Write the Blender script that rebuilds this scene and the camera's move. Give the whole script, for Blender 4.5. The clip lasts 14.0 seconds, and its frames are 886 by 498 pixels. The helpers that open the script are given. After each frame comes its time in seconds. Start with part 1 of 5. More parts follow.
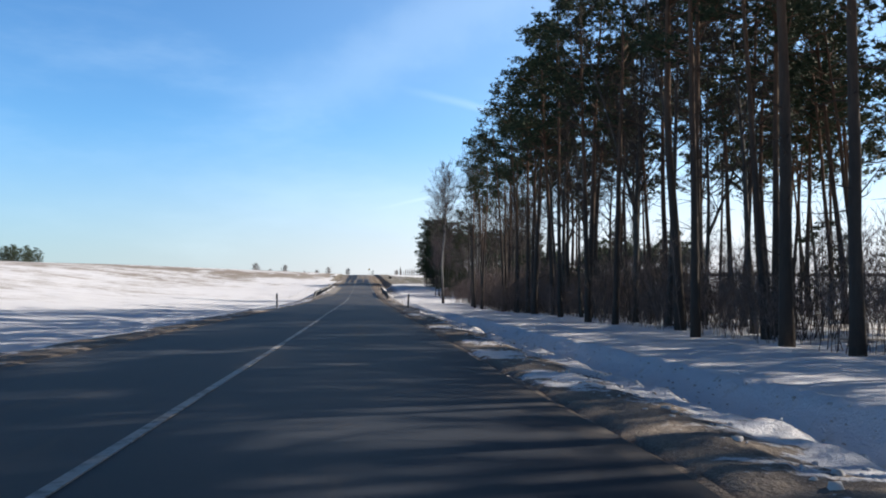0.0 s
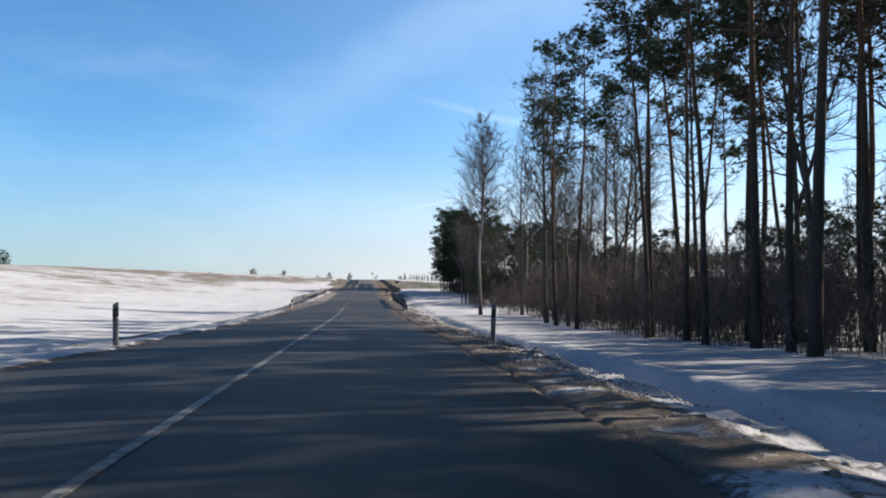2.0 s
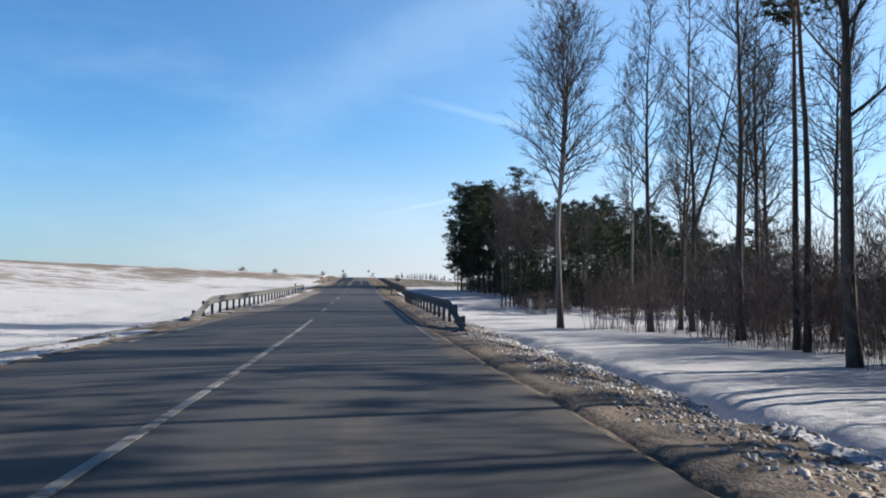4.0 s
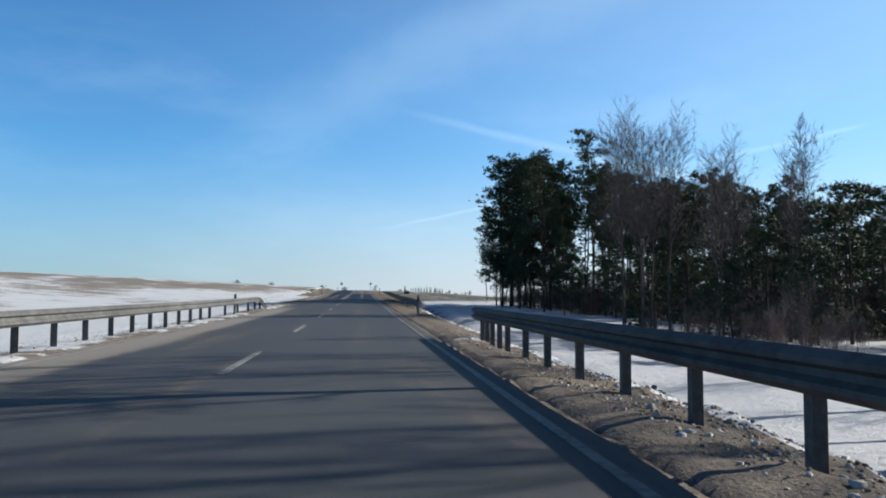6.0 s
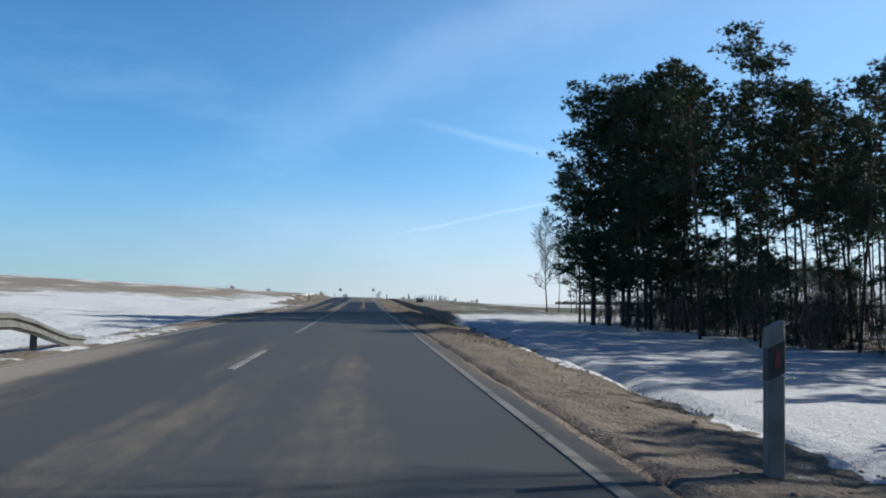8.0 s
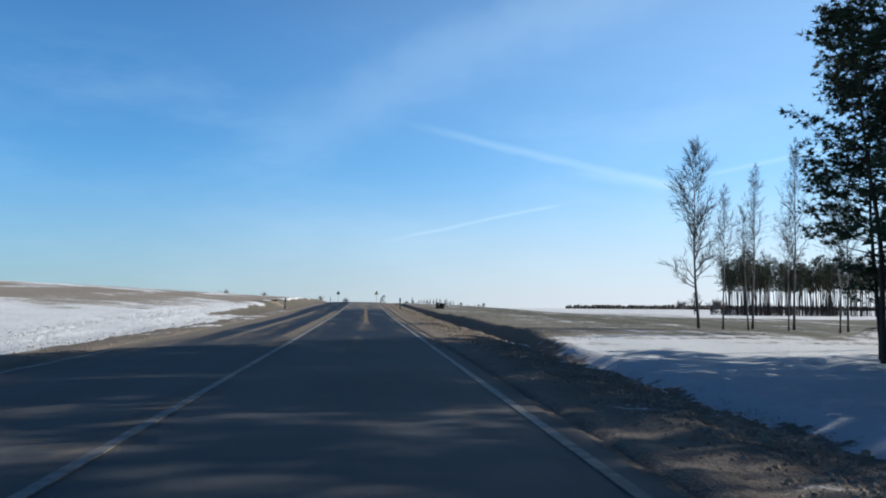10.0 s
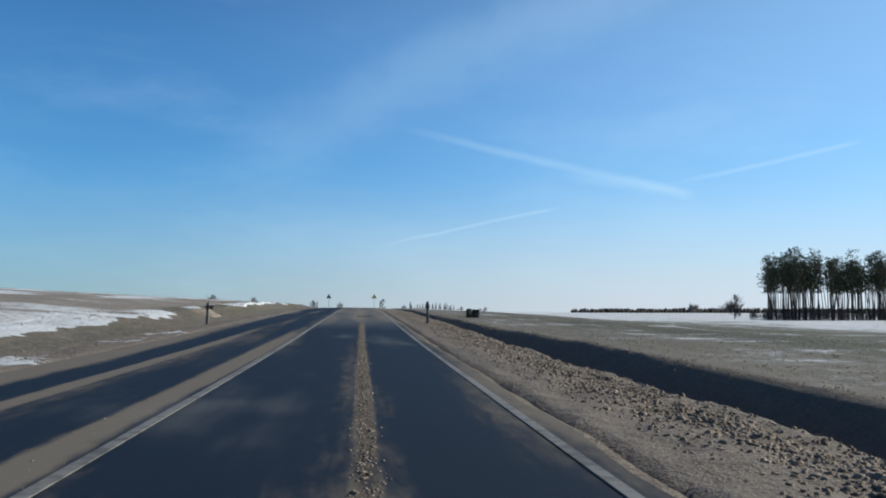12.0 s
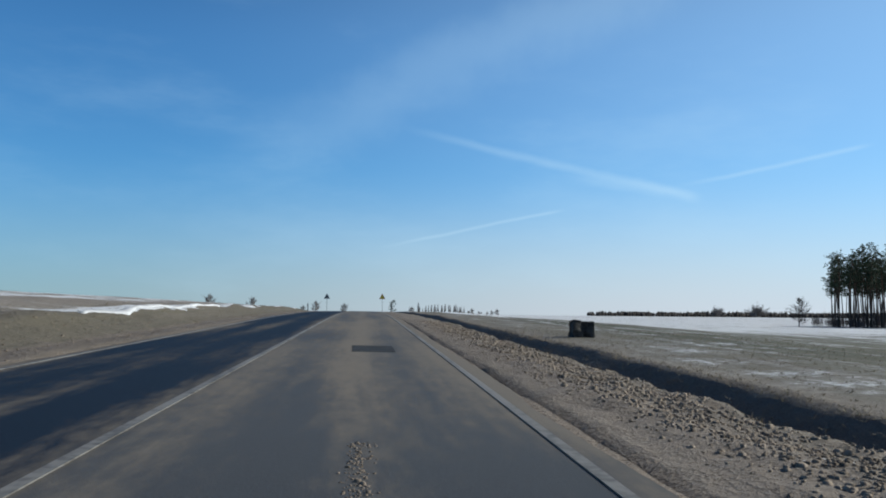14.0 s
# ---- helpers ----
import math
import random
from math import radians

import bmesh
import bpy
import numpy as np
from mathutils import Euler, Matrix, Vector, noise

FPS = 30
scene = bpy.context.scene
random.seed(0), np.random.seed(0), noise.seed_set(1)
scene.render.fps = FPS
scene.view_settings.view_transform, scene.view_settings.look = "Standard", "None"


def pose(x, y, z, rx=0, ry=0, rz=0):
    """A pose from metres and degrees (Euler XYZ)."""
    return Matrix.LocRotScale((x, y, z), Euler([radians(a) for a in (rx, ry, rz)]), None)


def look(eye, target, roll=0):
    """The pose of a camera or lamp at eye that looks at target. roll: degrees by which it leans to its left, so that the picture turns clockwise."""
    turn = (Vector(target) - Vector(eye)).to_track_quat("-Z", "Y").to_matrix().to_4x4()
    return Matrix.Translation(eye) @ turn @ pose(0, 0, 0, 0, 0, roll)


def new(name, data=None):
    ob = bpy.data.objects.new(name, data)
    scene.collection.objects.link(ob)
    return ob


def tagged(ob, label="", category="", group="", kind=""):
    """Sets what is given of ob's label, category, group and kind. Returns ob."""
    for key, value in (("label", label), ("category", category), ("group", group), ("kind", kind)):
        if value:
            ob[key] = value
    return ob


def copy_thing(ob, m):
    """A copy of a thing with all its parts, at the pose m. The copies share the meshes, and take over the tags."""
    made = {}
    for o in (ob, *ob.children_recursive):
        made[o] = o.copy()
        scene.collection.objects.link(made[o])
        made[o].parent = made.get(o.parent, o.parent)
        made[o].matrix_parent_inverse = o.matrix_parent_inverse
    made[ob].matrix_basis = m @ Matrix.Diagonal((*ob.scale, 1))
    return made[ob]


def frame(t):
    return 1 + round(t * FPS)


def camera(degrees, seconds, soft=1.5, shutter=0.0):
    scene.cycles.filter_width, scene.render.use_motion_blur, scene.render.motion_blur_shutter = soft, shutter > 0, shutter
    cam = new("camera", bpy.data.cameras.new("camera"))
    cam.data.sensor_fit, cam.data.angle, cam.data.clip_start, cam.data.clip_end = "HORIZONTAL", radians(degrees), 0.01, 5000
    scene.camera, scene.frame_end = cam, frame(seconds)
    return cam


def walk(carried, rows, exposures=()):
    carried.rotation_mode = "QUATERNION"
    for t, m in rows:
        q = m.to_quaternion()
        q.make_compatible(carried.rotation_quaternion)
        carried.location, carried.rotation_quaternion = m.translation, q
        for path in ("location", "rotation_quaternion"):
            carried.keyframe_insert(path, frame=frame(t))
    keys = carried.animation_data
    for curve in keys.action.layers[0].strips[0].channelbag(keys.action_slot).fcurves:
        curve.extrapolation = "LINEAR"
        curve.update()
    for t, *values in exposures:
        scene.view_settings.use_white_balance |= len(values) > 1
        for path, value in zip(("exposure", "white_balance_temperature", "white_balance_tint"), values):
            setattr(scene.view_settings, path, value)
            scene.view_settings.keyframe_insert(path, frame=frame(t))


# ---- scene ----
# Camera in a car: seconds, eye, heading to the right, upward tilt, roll of the picture
cam = camera(56.42, 14.0, soft=1.9)
PATH = [
    (0.0, (1.744, 0.000, 1.101), 5.55, 2.11, -0.13),
    (0.5, (1.757, 9.705, 0.930), 5.59, 2.25, -0.04),
    (1.0, (1.762, 19.373, 0.771), 5.38, 2.43, 0.03),
    (1.5, (1.742, 28.973, 0.641), 5.27, 2.42, 0.03),
    (2.0, (1.703, 38.516, 0.523), 5.38, 2.56, -0.06),
    (2.5, (1.691, 48.032, 0.397), 5.43, 2.38, -0.13),
    (3.0, (1.681, 57.524, 0.268), 5.55, 2.29, -0.21),
    (3.5, (1.701, 67.081, 0.125), 5.65, 2.39, -0.25),
    (4.0, (1.733, 76.634, -0.017), 5.69, 2.59, -0.19),
    (4.8, (1.777, 91.852, -0.146), 5.66, 3.01, -0.19),
    (5.6, (1.862, 107.069, -0.141), 5.61, 3.55, -0.18),
    (6.5, (1.916, 124.189, -0.008), 5.57, 3.67, -0.18),
    (7.0, (1.959, 133.461, 0.078), 5.58, 3.91, -0.35),
    (7.5, (1.916, 142.475, 0.171), 5.52, 3.83, -0.42),
    (8.0, (1.954, 151.197, 0.269), 5.44, 4.16, -0.65),
    (8.5, (1.928, 159.873, 0.379), 5.29, 4.03, -0.81),
    (9.0, (1.875, 168.518, 0.507), 5.22, 4.20, -0.53),
    (9.8, (1.870, 182.356, 0.727), 5.32, 4.40, -0.46),
    (10.6, (1.860, 196.194, 0.949), 5.51, 4.62, -0.32),
    (11.5, (1.853, 211.762, 1.214), 5.63, 4.89, -0.23),
    (12.0, (1.881, 220.437, 1.369), 5.68, 4.73, -0.12),
    (12.5, (1.923, 229.118, 1.525), 5.62, 4.82, -0.23),
    (13.0, (1.958, 237.724, 1.692), 5.47, 4.76, -0.36),
    (13.5, (1.938, 246.103, 1.885), 5.24, 4.92, -0.38),
    (14.0, (1.964, 254.466, 2.101), 5.27, 4.82, -0.52),
]


def gaze(e, yaw, tilt, roll):
    a, b = radians(yaw), radians(tilt)
    d = Vector((math.sin(a) * math.cos(b), math.cos(a) * math.cos(b), math.sin(b)))
    return look(e, Vector(e) + d * 50, -roll)


walk(cam, [(t, gaze(e, a, b, r)) for t, e, a, b, r in PATH],
     exposures=[(0.0, 0.9, 6950, 13), (2.5, 0.78, 6900, 12), (4.2, 0.68, 6650, 11), (6.5, 0.52, 6350, 6), (9.0, 0.55, 6350, 7),
                (11.5, 0.32, 6200, 5), (14.0, 0.2, 6150, 4)])

# ---- world, sun ----
SUN_UP, SUN_RIGHT = 27.5, 76.0      # height of the sun, and its angle to the right of the road ahead


def link_math(nt, op, a, b=None, clamp=False):
    n = nt.nodes.new("ShaderNodeMath")
    n.operation, n.use_clamp = op, clamp
    for i, v in enumerate((a, b)):
        if v is None:
            continue
        if isinstance(v, (int, float)):
            n.inputs[i].default_value = v
        else:
            nt.links.new(v, n.inputs[i])
    return n.outputs[0]


def smooth(nt, v, lo, hi):
    n = nt.nodes.new("ShaderNodeMapRange")
    n.interpolation_type = "SMOOTHSTEP"
    n.inputs["From Min"].default_value, n.inputs["From Max"].default_value = lo, hi
    nt.links.new(v, n.inputs["Value"])
    return n.outputs[0]


def dot(nt, v, d):
    n = nt.nodes.new("ShaderNodeVectorMath")
    n.operation = "DOT_PRODUCT"
    nt.links.new(v, n.inputs[0])
    n.inputs[1].default_value = d
    return n.outputs["Value"]


def noise_tex(nt, v, scale, detail=4.0, rough=0.55, stretch=(1, 1, 1)):
    m = nt.nodes.new("ShaderNodeMapping")
    m.inputs["Scale"].default_value = stretch
    nt.links.new(v, m.inputs["Vector"])
    n = nt.nodes.new("ShaderNodeTexNoise")
    n.inputs["Scale"].default_value, n.inputs["Detail"].default_value, n.inputs["Roughness"].default_value = scale, detail, rough
    nt.links.new(m.outputs[0], n.inputs["Vector"])
    return n.outputs["Fac"]


def mix(nt, fac, a, b):
    n = nt.nodes.new("ShaderNodeMix")
    n.data_type = "RGBA"
    for s, v in ((n.inputs["Factor"], fac), (n.inputs["A"], a), (n.inputs["B"], b)):
        if isinstance(v, tuple):
            s.default_value = (*v, 1)
        elif isinstance(v, (int, float)):
            s.default_value = v
        else:
            nt.links.new(v, s)
    return n.outputs["Result"]


def split_z(nt, v):
    n = nt.nodes.new("ShaderNodeSeparateXYZ")
    nt.links.new(v, n.inputs[0])
    return n.outputs[2]


def sky_dir(yaw, up):
    a, b = radians(yaw), radians(up)
    return Vector((math.sin(a) * math.cos(b), math.cos(a) * math.cos(b), math.sin(b)))


world = bpy.data.worlds.new("winter_sky")
scene.world = world
world.use_nodes = True
wn = world.node_tree
wn.nodes.clear()
sky = wn.nodes.new("ShaderNodeTexSky")
sky.sky_type, sky.sun_disc = "NISHITA", False
sky.sun_elevation, sky.sun_rotation = radians(SUN_UP), radians(SUN_RIGHT)
sky.air_density, sky.dust_density, sky.ozone_density, sky.altitude = 1.0, 0.2, 3.0, 150
tc = wn.nodes.new("ShaderNodeTexCoord").outputs["Generated"]
cloud = None
wob = noise_tex(wn, tc, 9.0, 5.0)
# Vapour trails: two ends on the sky, half width, strength
for (y0, u0), (y1, u1), half, power in (((0.2, 4.7), (14.0, 7.6), 0.0032, 0.20), ((1.0, 13.3), (23.2, 8.0), 0.008, 0.15), ((13.0, 10.0), (23.0, 8.0), 0.010, 0.14),
                                        ((20.6, 8.8), (33.4, 10.95), 0.0042, 0.17),
                                        ((-12.0, 8.5), (24.0, 24.0), 0.06, 0.11)):
    a, b = sky_dir(y0, u0), sky_dir(y1, u1)
    n, along = a.cross(b).normalized(), (b - a).normalized()
    off = link_math(wn, "ADD", dot(wn, tc, n), link_math(wn, "MULTIPLY", link_math(wn, "SUBTRACT", wob, 0.5), half * 1.6))
    band = link_math(wn, "SUBTRACT", 1.0, smooth(wn, link_math(wn, "ABSOLUTE", off), 0.0, half))
    u = dot(wn, tc, along)
    ua, ub = a.dot(along), b.dot(along)
    ends = link_math(wn, "MULTIPLY", smooth(wn, u, ua, ua + (ub - ua) * 0.35), smooth(wn, link_math(wn, "MULTIPLY", u, -1.0), -ub, -ub + (ub - ua) * 0.12))
    one = link_math(wn, "MULTIPLY", link_math(wn, "MULTIPLY", band, ends), power)
    cloud = one if cloud is None else link_math(wn, "ADD", cloud, one)
# thin high cloud
veil = noise_tex(wn, tc, 2.4, 6.0, 0.6, (1.0, 0.6, 3.2))
cloud = link_math(wn, "ADD", cloud, link_math(wn, "MULTIPLY", smooth(wn, veil, 0.48, 0.80), 0.14), True)
# the sky pales towards the sun
high_veil = link_math(wn, "SUBTRACT", 1.0, smooth(wn, split_z(wn, tc), 0.33, 0.65))
glare = smooth(wn, dot(wn, tc, sky_dir(88.0, 8.0)), -0.25, 1.05)
cloud = link_math(wn, "ADD", cloud, link_math(wn, "MULTIPLY", link_math(wn, "MULTIPLY", glare, high_veil), 0.42), True)
bg = wn.nodes.new("ShaderNodeBackground")
bg.inputs["Strength"].default_value = 0.089
tint = wn.nodes.new("ShaderNodeMix")
tint.data_type, tint.blend_type = "RGBA", "MULTIPLY"
tint.inputs["Factor"].default_value = 1.0
wn.links.new(sky.outputs[0], tint.inputs["A"])
tint.inputs["B"].default_value = (0.51, 0.92, 1.22, 1)
# pale haze low over the fields, stronger on the sun's side
sunward = smooth(wn, dot(wn, tc, sky_dir(88.0, 0.0)), -0.55, 0.6)
low = link_math(wn, "SUBTRACT", 1.0, smooth(wn, split_z(wn, tc), -0.02, 0.19))
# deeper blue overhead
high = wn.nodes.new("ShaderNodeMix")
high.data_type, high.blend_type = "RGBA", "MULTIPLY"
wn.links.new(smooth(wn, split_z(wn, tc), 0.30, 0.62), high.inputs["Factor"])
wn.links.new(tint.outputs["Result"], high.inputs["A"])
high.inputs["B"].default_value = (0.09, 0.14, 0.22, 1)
haze = mix(wn, sunward, (2.95, 3.5, 4.4), (6.8, 6.25, 6.75))
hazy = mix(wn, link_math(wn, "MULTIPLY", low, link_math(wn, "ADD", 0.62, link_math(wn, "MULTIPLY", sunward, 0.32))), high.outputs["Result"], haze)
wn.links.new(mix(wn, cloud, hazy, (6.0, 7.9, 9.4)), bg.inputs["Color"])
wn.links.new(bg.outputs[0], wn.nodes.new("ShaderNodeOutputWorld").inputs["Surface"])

sun = new("sun", bpy.data.lights.new("sun", "SUN"))
sun.data.energy, sun.data.angle, sun.data.color = 4.4, radians(0.53), (1.0, 0.93, 0.83)
sun.matrix_basis = look(sky_dir(SUN_RIGHT, SUN_UP) * 100, (0, 0, 0))

# ---- materials ----
def material(name, rough=0.8, spec=0.3):
    m = bpy.data.materials.new(name)
    m.use_nodes = True
    nt = m.node_tree
    p = nt.nodes["Principled BSDF"]
    p.inputs["Roughness"].default_value = rough
    p.inputs["Specular IOR Level"].default_value = spec
    return m, nt, p


def coords(nt, kind="Object"):
    return nt.nodes.new("ShaderNodeTexCoord").outputs[kind]


def place_coords(nt):
    return nt.nodes.new("ShaderNodeNewGeometry").outputs["Position"]


def bump(nt, p, height, strength=0.5, distance=0.05):
    b = nt.nodes.new("ShaderNodeBump")
    b.inputs["Strength"].default_value, b.inputs["Distance"].default_value = strength, distance
    nt.links.new(height, b.inputs["Height"])
    nt.links.new(b.outputs[0], p.inputs["Normal"])


def split(nt, v):
    n = nt.nodes.new("ShaderNodeSeparateXYZ")
    nt.links.new(v, n.inputs[0])
    return n.outputs


def island(nt):
    return nt.nodes.new("ShaderNodeNewGeometry").outputs["Random Per Island"]


def object_random(nt):
    return nt.nodes.new("ShaderNodeObjectInfo").outputs["Random"]


def plain(name, a, b, scale, rough=0.8, spec=0.3, strength=0.3, distance=0.01, metal=0.0, stretch=(1, 1, 1)):
    """Two tones mixed by a fine and a coarse noise, with relief."""
    m, nt, p = material(name, rough, spec)
    c = coords(nt)
    fine, coarse = noise_tex(nt, c, scale, 6.0, 0.6, stretch), noise_tex(nt, c, scale * 0.13, 3.0)
    f = link_math(nt, "ADD", link_math(nt, "MULTIPLY", fine, 0.6), link_math(nt, "MULTIPLY", coarse, 0.5))
    nt.links.new(mix(nt, smooth(nt, f, 0.3, 0.8), a, b), p.inputs["Base Color"])
    p.inputs["Metallic"].default_value = metal
    bump(nt, p, fine, strength, distance)
    return m


def ground_material():
    m, nt, p = material("snowy_ground", 0.85, 0.25)
    c = place_coords(nt)
    at = nt.nodes.new("ShaderNodeAttribute")
    at.attribute_name = "cover"
    r, g, b = split(nt, at.outputs["Color"])
    n1, n2, n3 = noise_tex(nt, c, 0.35, 5.0, 0.6, (1, 0.6, 1)), noise_tex(nt, c, 3.0, 5.0, 0.65), noise_tex(nt, c, 22.0, 4.0, 0.7)
    s = link_math(nt, "ADD", r, link_math(nt, "MULTIPLY", link_math(nt, "SUBTRACT", n1, 0.5), 1.0))
    s = link_math(nt, "ADD", s, link_math(nt, "MULTIPLY", link_math(nt, "SUBTRACT", n2, 0.5), 0.7))
    s = link_math(nt, "ADD", s, link_math(nt, "MULTIPLY", link_math(nt, "SUBTRACT", n3, 0.5), 0.25))
    n4 = noise_tex(nt, c, 0.5, 4.0, 0.6, (0.25, 1.0, 1))
    s = link_math(nt, "ADD", s, link_math(nt, "MULTIPLY", link_math(nt, "SUBTRACT", n4, 0.5), 1.3))
    rows = noise_tex(nt, c, 1.0, 5.0, 0.7, (1.0, 0.02, 1))
    s = link_math(nt, "ADD", s, link_math(nt, "MULTIPLY", link_math(nt, "MULTIPLY", link_math(nt, "SUBTRACT", rows, 0.45), 1.5), b))
    fleck = link_math(nt, "ADD", link_math(nt, "MULTIPLY", link_math(nt, "SUBTRACT", n3, 0.5), 1.1), link_math(nt, "MULTIPLY", link_math(nt, "SUBTRACT", n2, 0.5), 0.7))
    s = link_math(nt, "ADD", s, link_math(nt, "MULTIPLY", fleck, b))
    # crisp drifts by the road, a thin broken cover out in the fields
    crisp, thin = smooth(nt, s, 0.47, 0.58), smooth(nt, s, 0.14, 0.86)
    snow = link_math(nt, "ADD", link_math(nt, "MULTIPLY", crisp, g), link_math(nt, "MULTIPLY", thin, link_math(nt, "SUBTRACT", 1.0, g)))
    dirt = mix(nt, n2, (0.075, 0.06, 0.048), (0.27, 0.22, 0.175))
    dirt = mix(nt, smooth(nt, n3, 0.35, 0.7), dirt, (0.22, 0.185, 0.155))
    n5 = noise_tex(nt, c, 55.0, 3.0, 0.7)
    dirt = mix(nt, link_math(nt, "MULTIPLY", smooth(nt, n5, 0.52, 0.66), 0.65), dirt, (0.055, 0.043, 0.034))
    dirt = mix(nt, link_math(nt, "MULTIPLY", smooth(nt, noise_tex(nt, c, 37.0, 3.0, 0.7), 0.58, 0.70), 0.5), dirt, (0.42, 0.38, 0.34))
    grass = mix(nt, n3, (0.028, 0.036, 0.018), (0.10, 0.095, 0.055))
    grass = mix(nt, smooth(nt, n1, 0.35, 0.65), grass, (0.056, 0.062, 0.042))
    grass = mix(nt, smooth(nt, rows, 0.42, 0.62), grass, (0.115, 0.108, 0.082))
    stubble = mix(nt, n2, (0.18, 0.157, 0.135), (0.32, 0.285, 0.245))
    soil = mix(nt, g, stubble, dirt)
    soil = mix(nt, b, soil, grass)
    white = mix(nt, n1, (0.52, 0.54, 0.58), (0.69, 0.70, 0.72))
    white = mix(nt, link_math(nt, "MULTIPLY", smooth(nt, n2, 0.55, 0.8), g, True), white, (0.45, 0.40, 0.35))
    nt.links.new(mix(nt, snow, soil, white), p.inputs["Base Color"])
    h = link_math(nt, "ADD", link_math(nt, "MULTIPLY", n2, 1.0), link_math(nt, "MULTIPLY", n3, 0.35))
    bump(nt, p, h, 0.75, 0.14)
    return m


def road_material():
    m, nt, p = material("dusty_asphalt", 0.72, 0.1)
    c = place_coords(nt)
    x, y, z = split(nt, c)
    ramp = nt.nodes.new("ShaderNodeValToRGB")
    stops = ((0.0, 1.0), (0.05, 0.85), (0.12, 0.35), (0.22, 0.12), (0.31, 0.5), (0.40, 0.12), (0.485, 0.5), (0.53, 0.3),
             (0.60, 0.10), (0.71, 0.42), (0.80, 0.10), (0.90, 0.35), (0.96, 0.85), (1.0, 1.0))
    e = ramp.color_ramp.elements
    for i, (q, v) in enumerate(stops):
        k = e[i] if i < 2 else e.new(q)
        k.position, k.color = q, (v, v, v, 1)
    nt.links.new(link_math(nt, "DIVIDE", link_math(nt, "ADD", x, 4.2), 8.4), ramp.inputs[0])
    long, patch, grit = noise_tex(nt, c, 0.8, 5.0, 0.6, (1.6, 0.08, 1)), noise_tex(nt, c, 0.22, 4.0, 0.6, (1, 0.5, 1)), noise_tex(nt, c, 60.0, 3.0, 0.7)
    d = link_math(nt, "ADD", link_math(nt, "MULTIPLY", ramp.outputs[0], 0.75), link_math(nt, "MULTIPLY", link_math(nt, "SUBTRACT", long, 0.5), 1.3))
    d = link_math(nt, "ADD", d, link_math(nt, "MULTIPLY", link_math(nt, "SUBTRACT", patch, 0.45), 1.0))
    speck = noise_tex(nt, c, 5.0, 5.0, 0.7, (1.3, 0.35, 1))
    d = link_math(nt, "ADD", d, link_math(nt, "MULTIPLY", link_math(nt, "SUBTRACT", speck, 0.5), 0.8))
    # sand dragged onto the far lane, then onto both near the crest
    far_lane = link_math(nt, "MULTIPLY", smooth(nt, link_math(nt, "MULTIPLY", x, -1.0), -0.5, 0.4), link_math(nt, "MULTIPLY", smooth(nt, y, 192.0, 216.0), smooth(nt, link_math(nt, "MULTIPLY", y, -1.0), -252.0, -232.0)))
    near_lane = link_math(nt, "MULTIPLY", smooth(nt, x, -0.4, 0.3), smooth(nt, y, 256.0, 268.0))
    verge = link_math(nt, "MULTIPLY", smooth(nt, link_math(nt, "MULTIPLY", x, -1.0), 1.9, 3.0), link_math(nt, "MULTIPLY", smooth(nt, y, 100.0, 125.0), smooth(nt, link_math(nt, "MULTIPLY", y, -1.0), -178.0, -160.0)))
    d = link_math(nt, "ADD", d, link_math(nt, "MULTIPLY", link_math(nt, "ADD", link_math(nt, "ADD", link_math(nt, "MULTIPLY", far_lane, 0.25), near_lane), link_math(nt, "MULTIPLY", verge, 2.2)), 0.42))
    # stripes left between the wheels of the far lane
    for mid, half in ((-0.34, 0.30), (-1.95, 0.24), (-3.45, 0.75)):
        one = link_math(nt, "SUBTRACT", 1.0, smooth(nt, link_math(nt, "ABSOLUTE", link_math(nt, "SUBTRACT", x, mid)), half * 0.3, half))
        one = link_math(nt, "MULTIPLY", one, link_math(nt, "MULTIPLY", smooth(nt, y, 200.0, 222.0), smooth(nt, link_math(nt, "MULTIPLY", y, -1.0), -262.0, -237.0)))
        d = link_math(nt, "ADD", d, link_math(nt, "MULTIPLY", one, 0.75))
    # mud dropped between the wheels
    trail = link_math(nt, "SUBTRACT", 1.0, smooth(nt, link_math(nt, "ABSOLUTE", link_math(nt, "SUBTRACT", x, 1.93)), 0.04, 0.14))
    drops = None
    for mid, half in ((231.0, 9.0), (247.0, 12.0)):
        one = link_math(nt, "SUBTRACT", 1.0, smooth(nt, link_math(nt, "ABSOLUTE", link_math(nt, "SUBTRACT", y, mid)), half * 0.5, half))
        drops = one if drops is None else link_math(nt, "ADD", drops, one, True)
    trail = link_math(nt, "MULTIPLY", trail, drops)
    d = link_math(nt, "ADD", d, link_math(nt, "MULTIPLY", trail, smooth(nt, noise_tex(nt, c, 1.3, 5.0, 0.7, (1, 0.22, 1)), 0.34, 0.55)))
    worn = link_math(nt, "ADD", 0.40, link_math(nt, "MULTIPLY", smooth(nt, y, 60.0, 170.0), 0.32))
    dust = link_math(nt, "MULTIPLY", smooth(nt, d, 0.25, 0.95), worn)
    # asphalt with a bluish cast of veil and shade put into its tone
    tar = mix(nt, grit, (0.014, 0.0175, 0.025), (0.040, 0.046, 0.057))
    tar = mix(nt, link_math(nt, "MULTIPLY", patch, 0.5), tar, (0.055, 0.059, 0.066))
    # sunlit brightness painted in as a paler, neutral tone past the shaded start
    lit_stretch = link_math(nt, "MULTIPLY", smooth(nt, y, 36.0, 75.0), 0.75)
    tar = mix(nt, lit_stretch, tar, mix(nt, grit, (0.052, 0.052, 0.054), (0.118, 0.117, 0.118)))
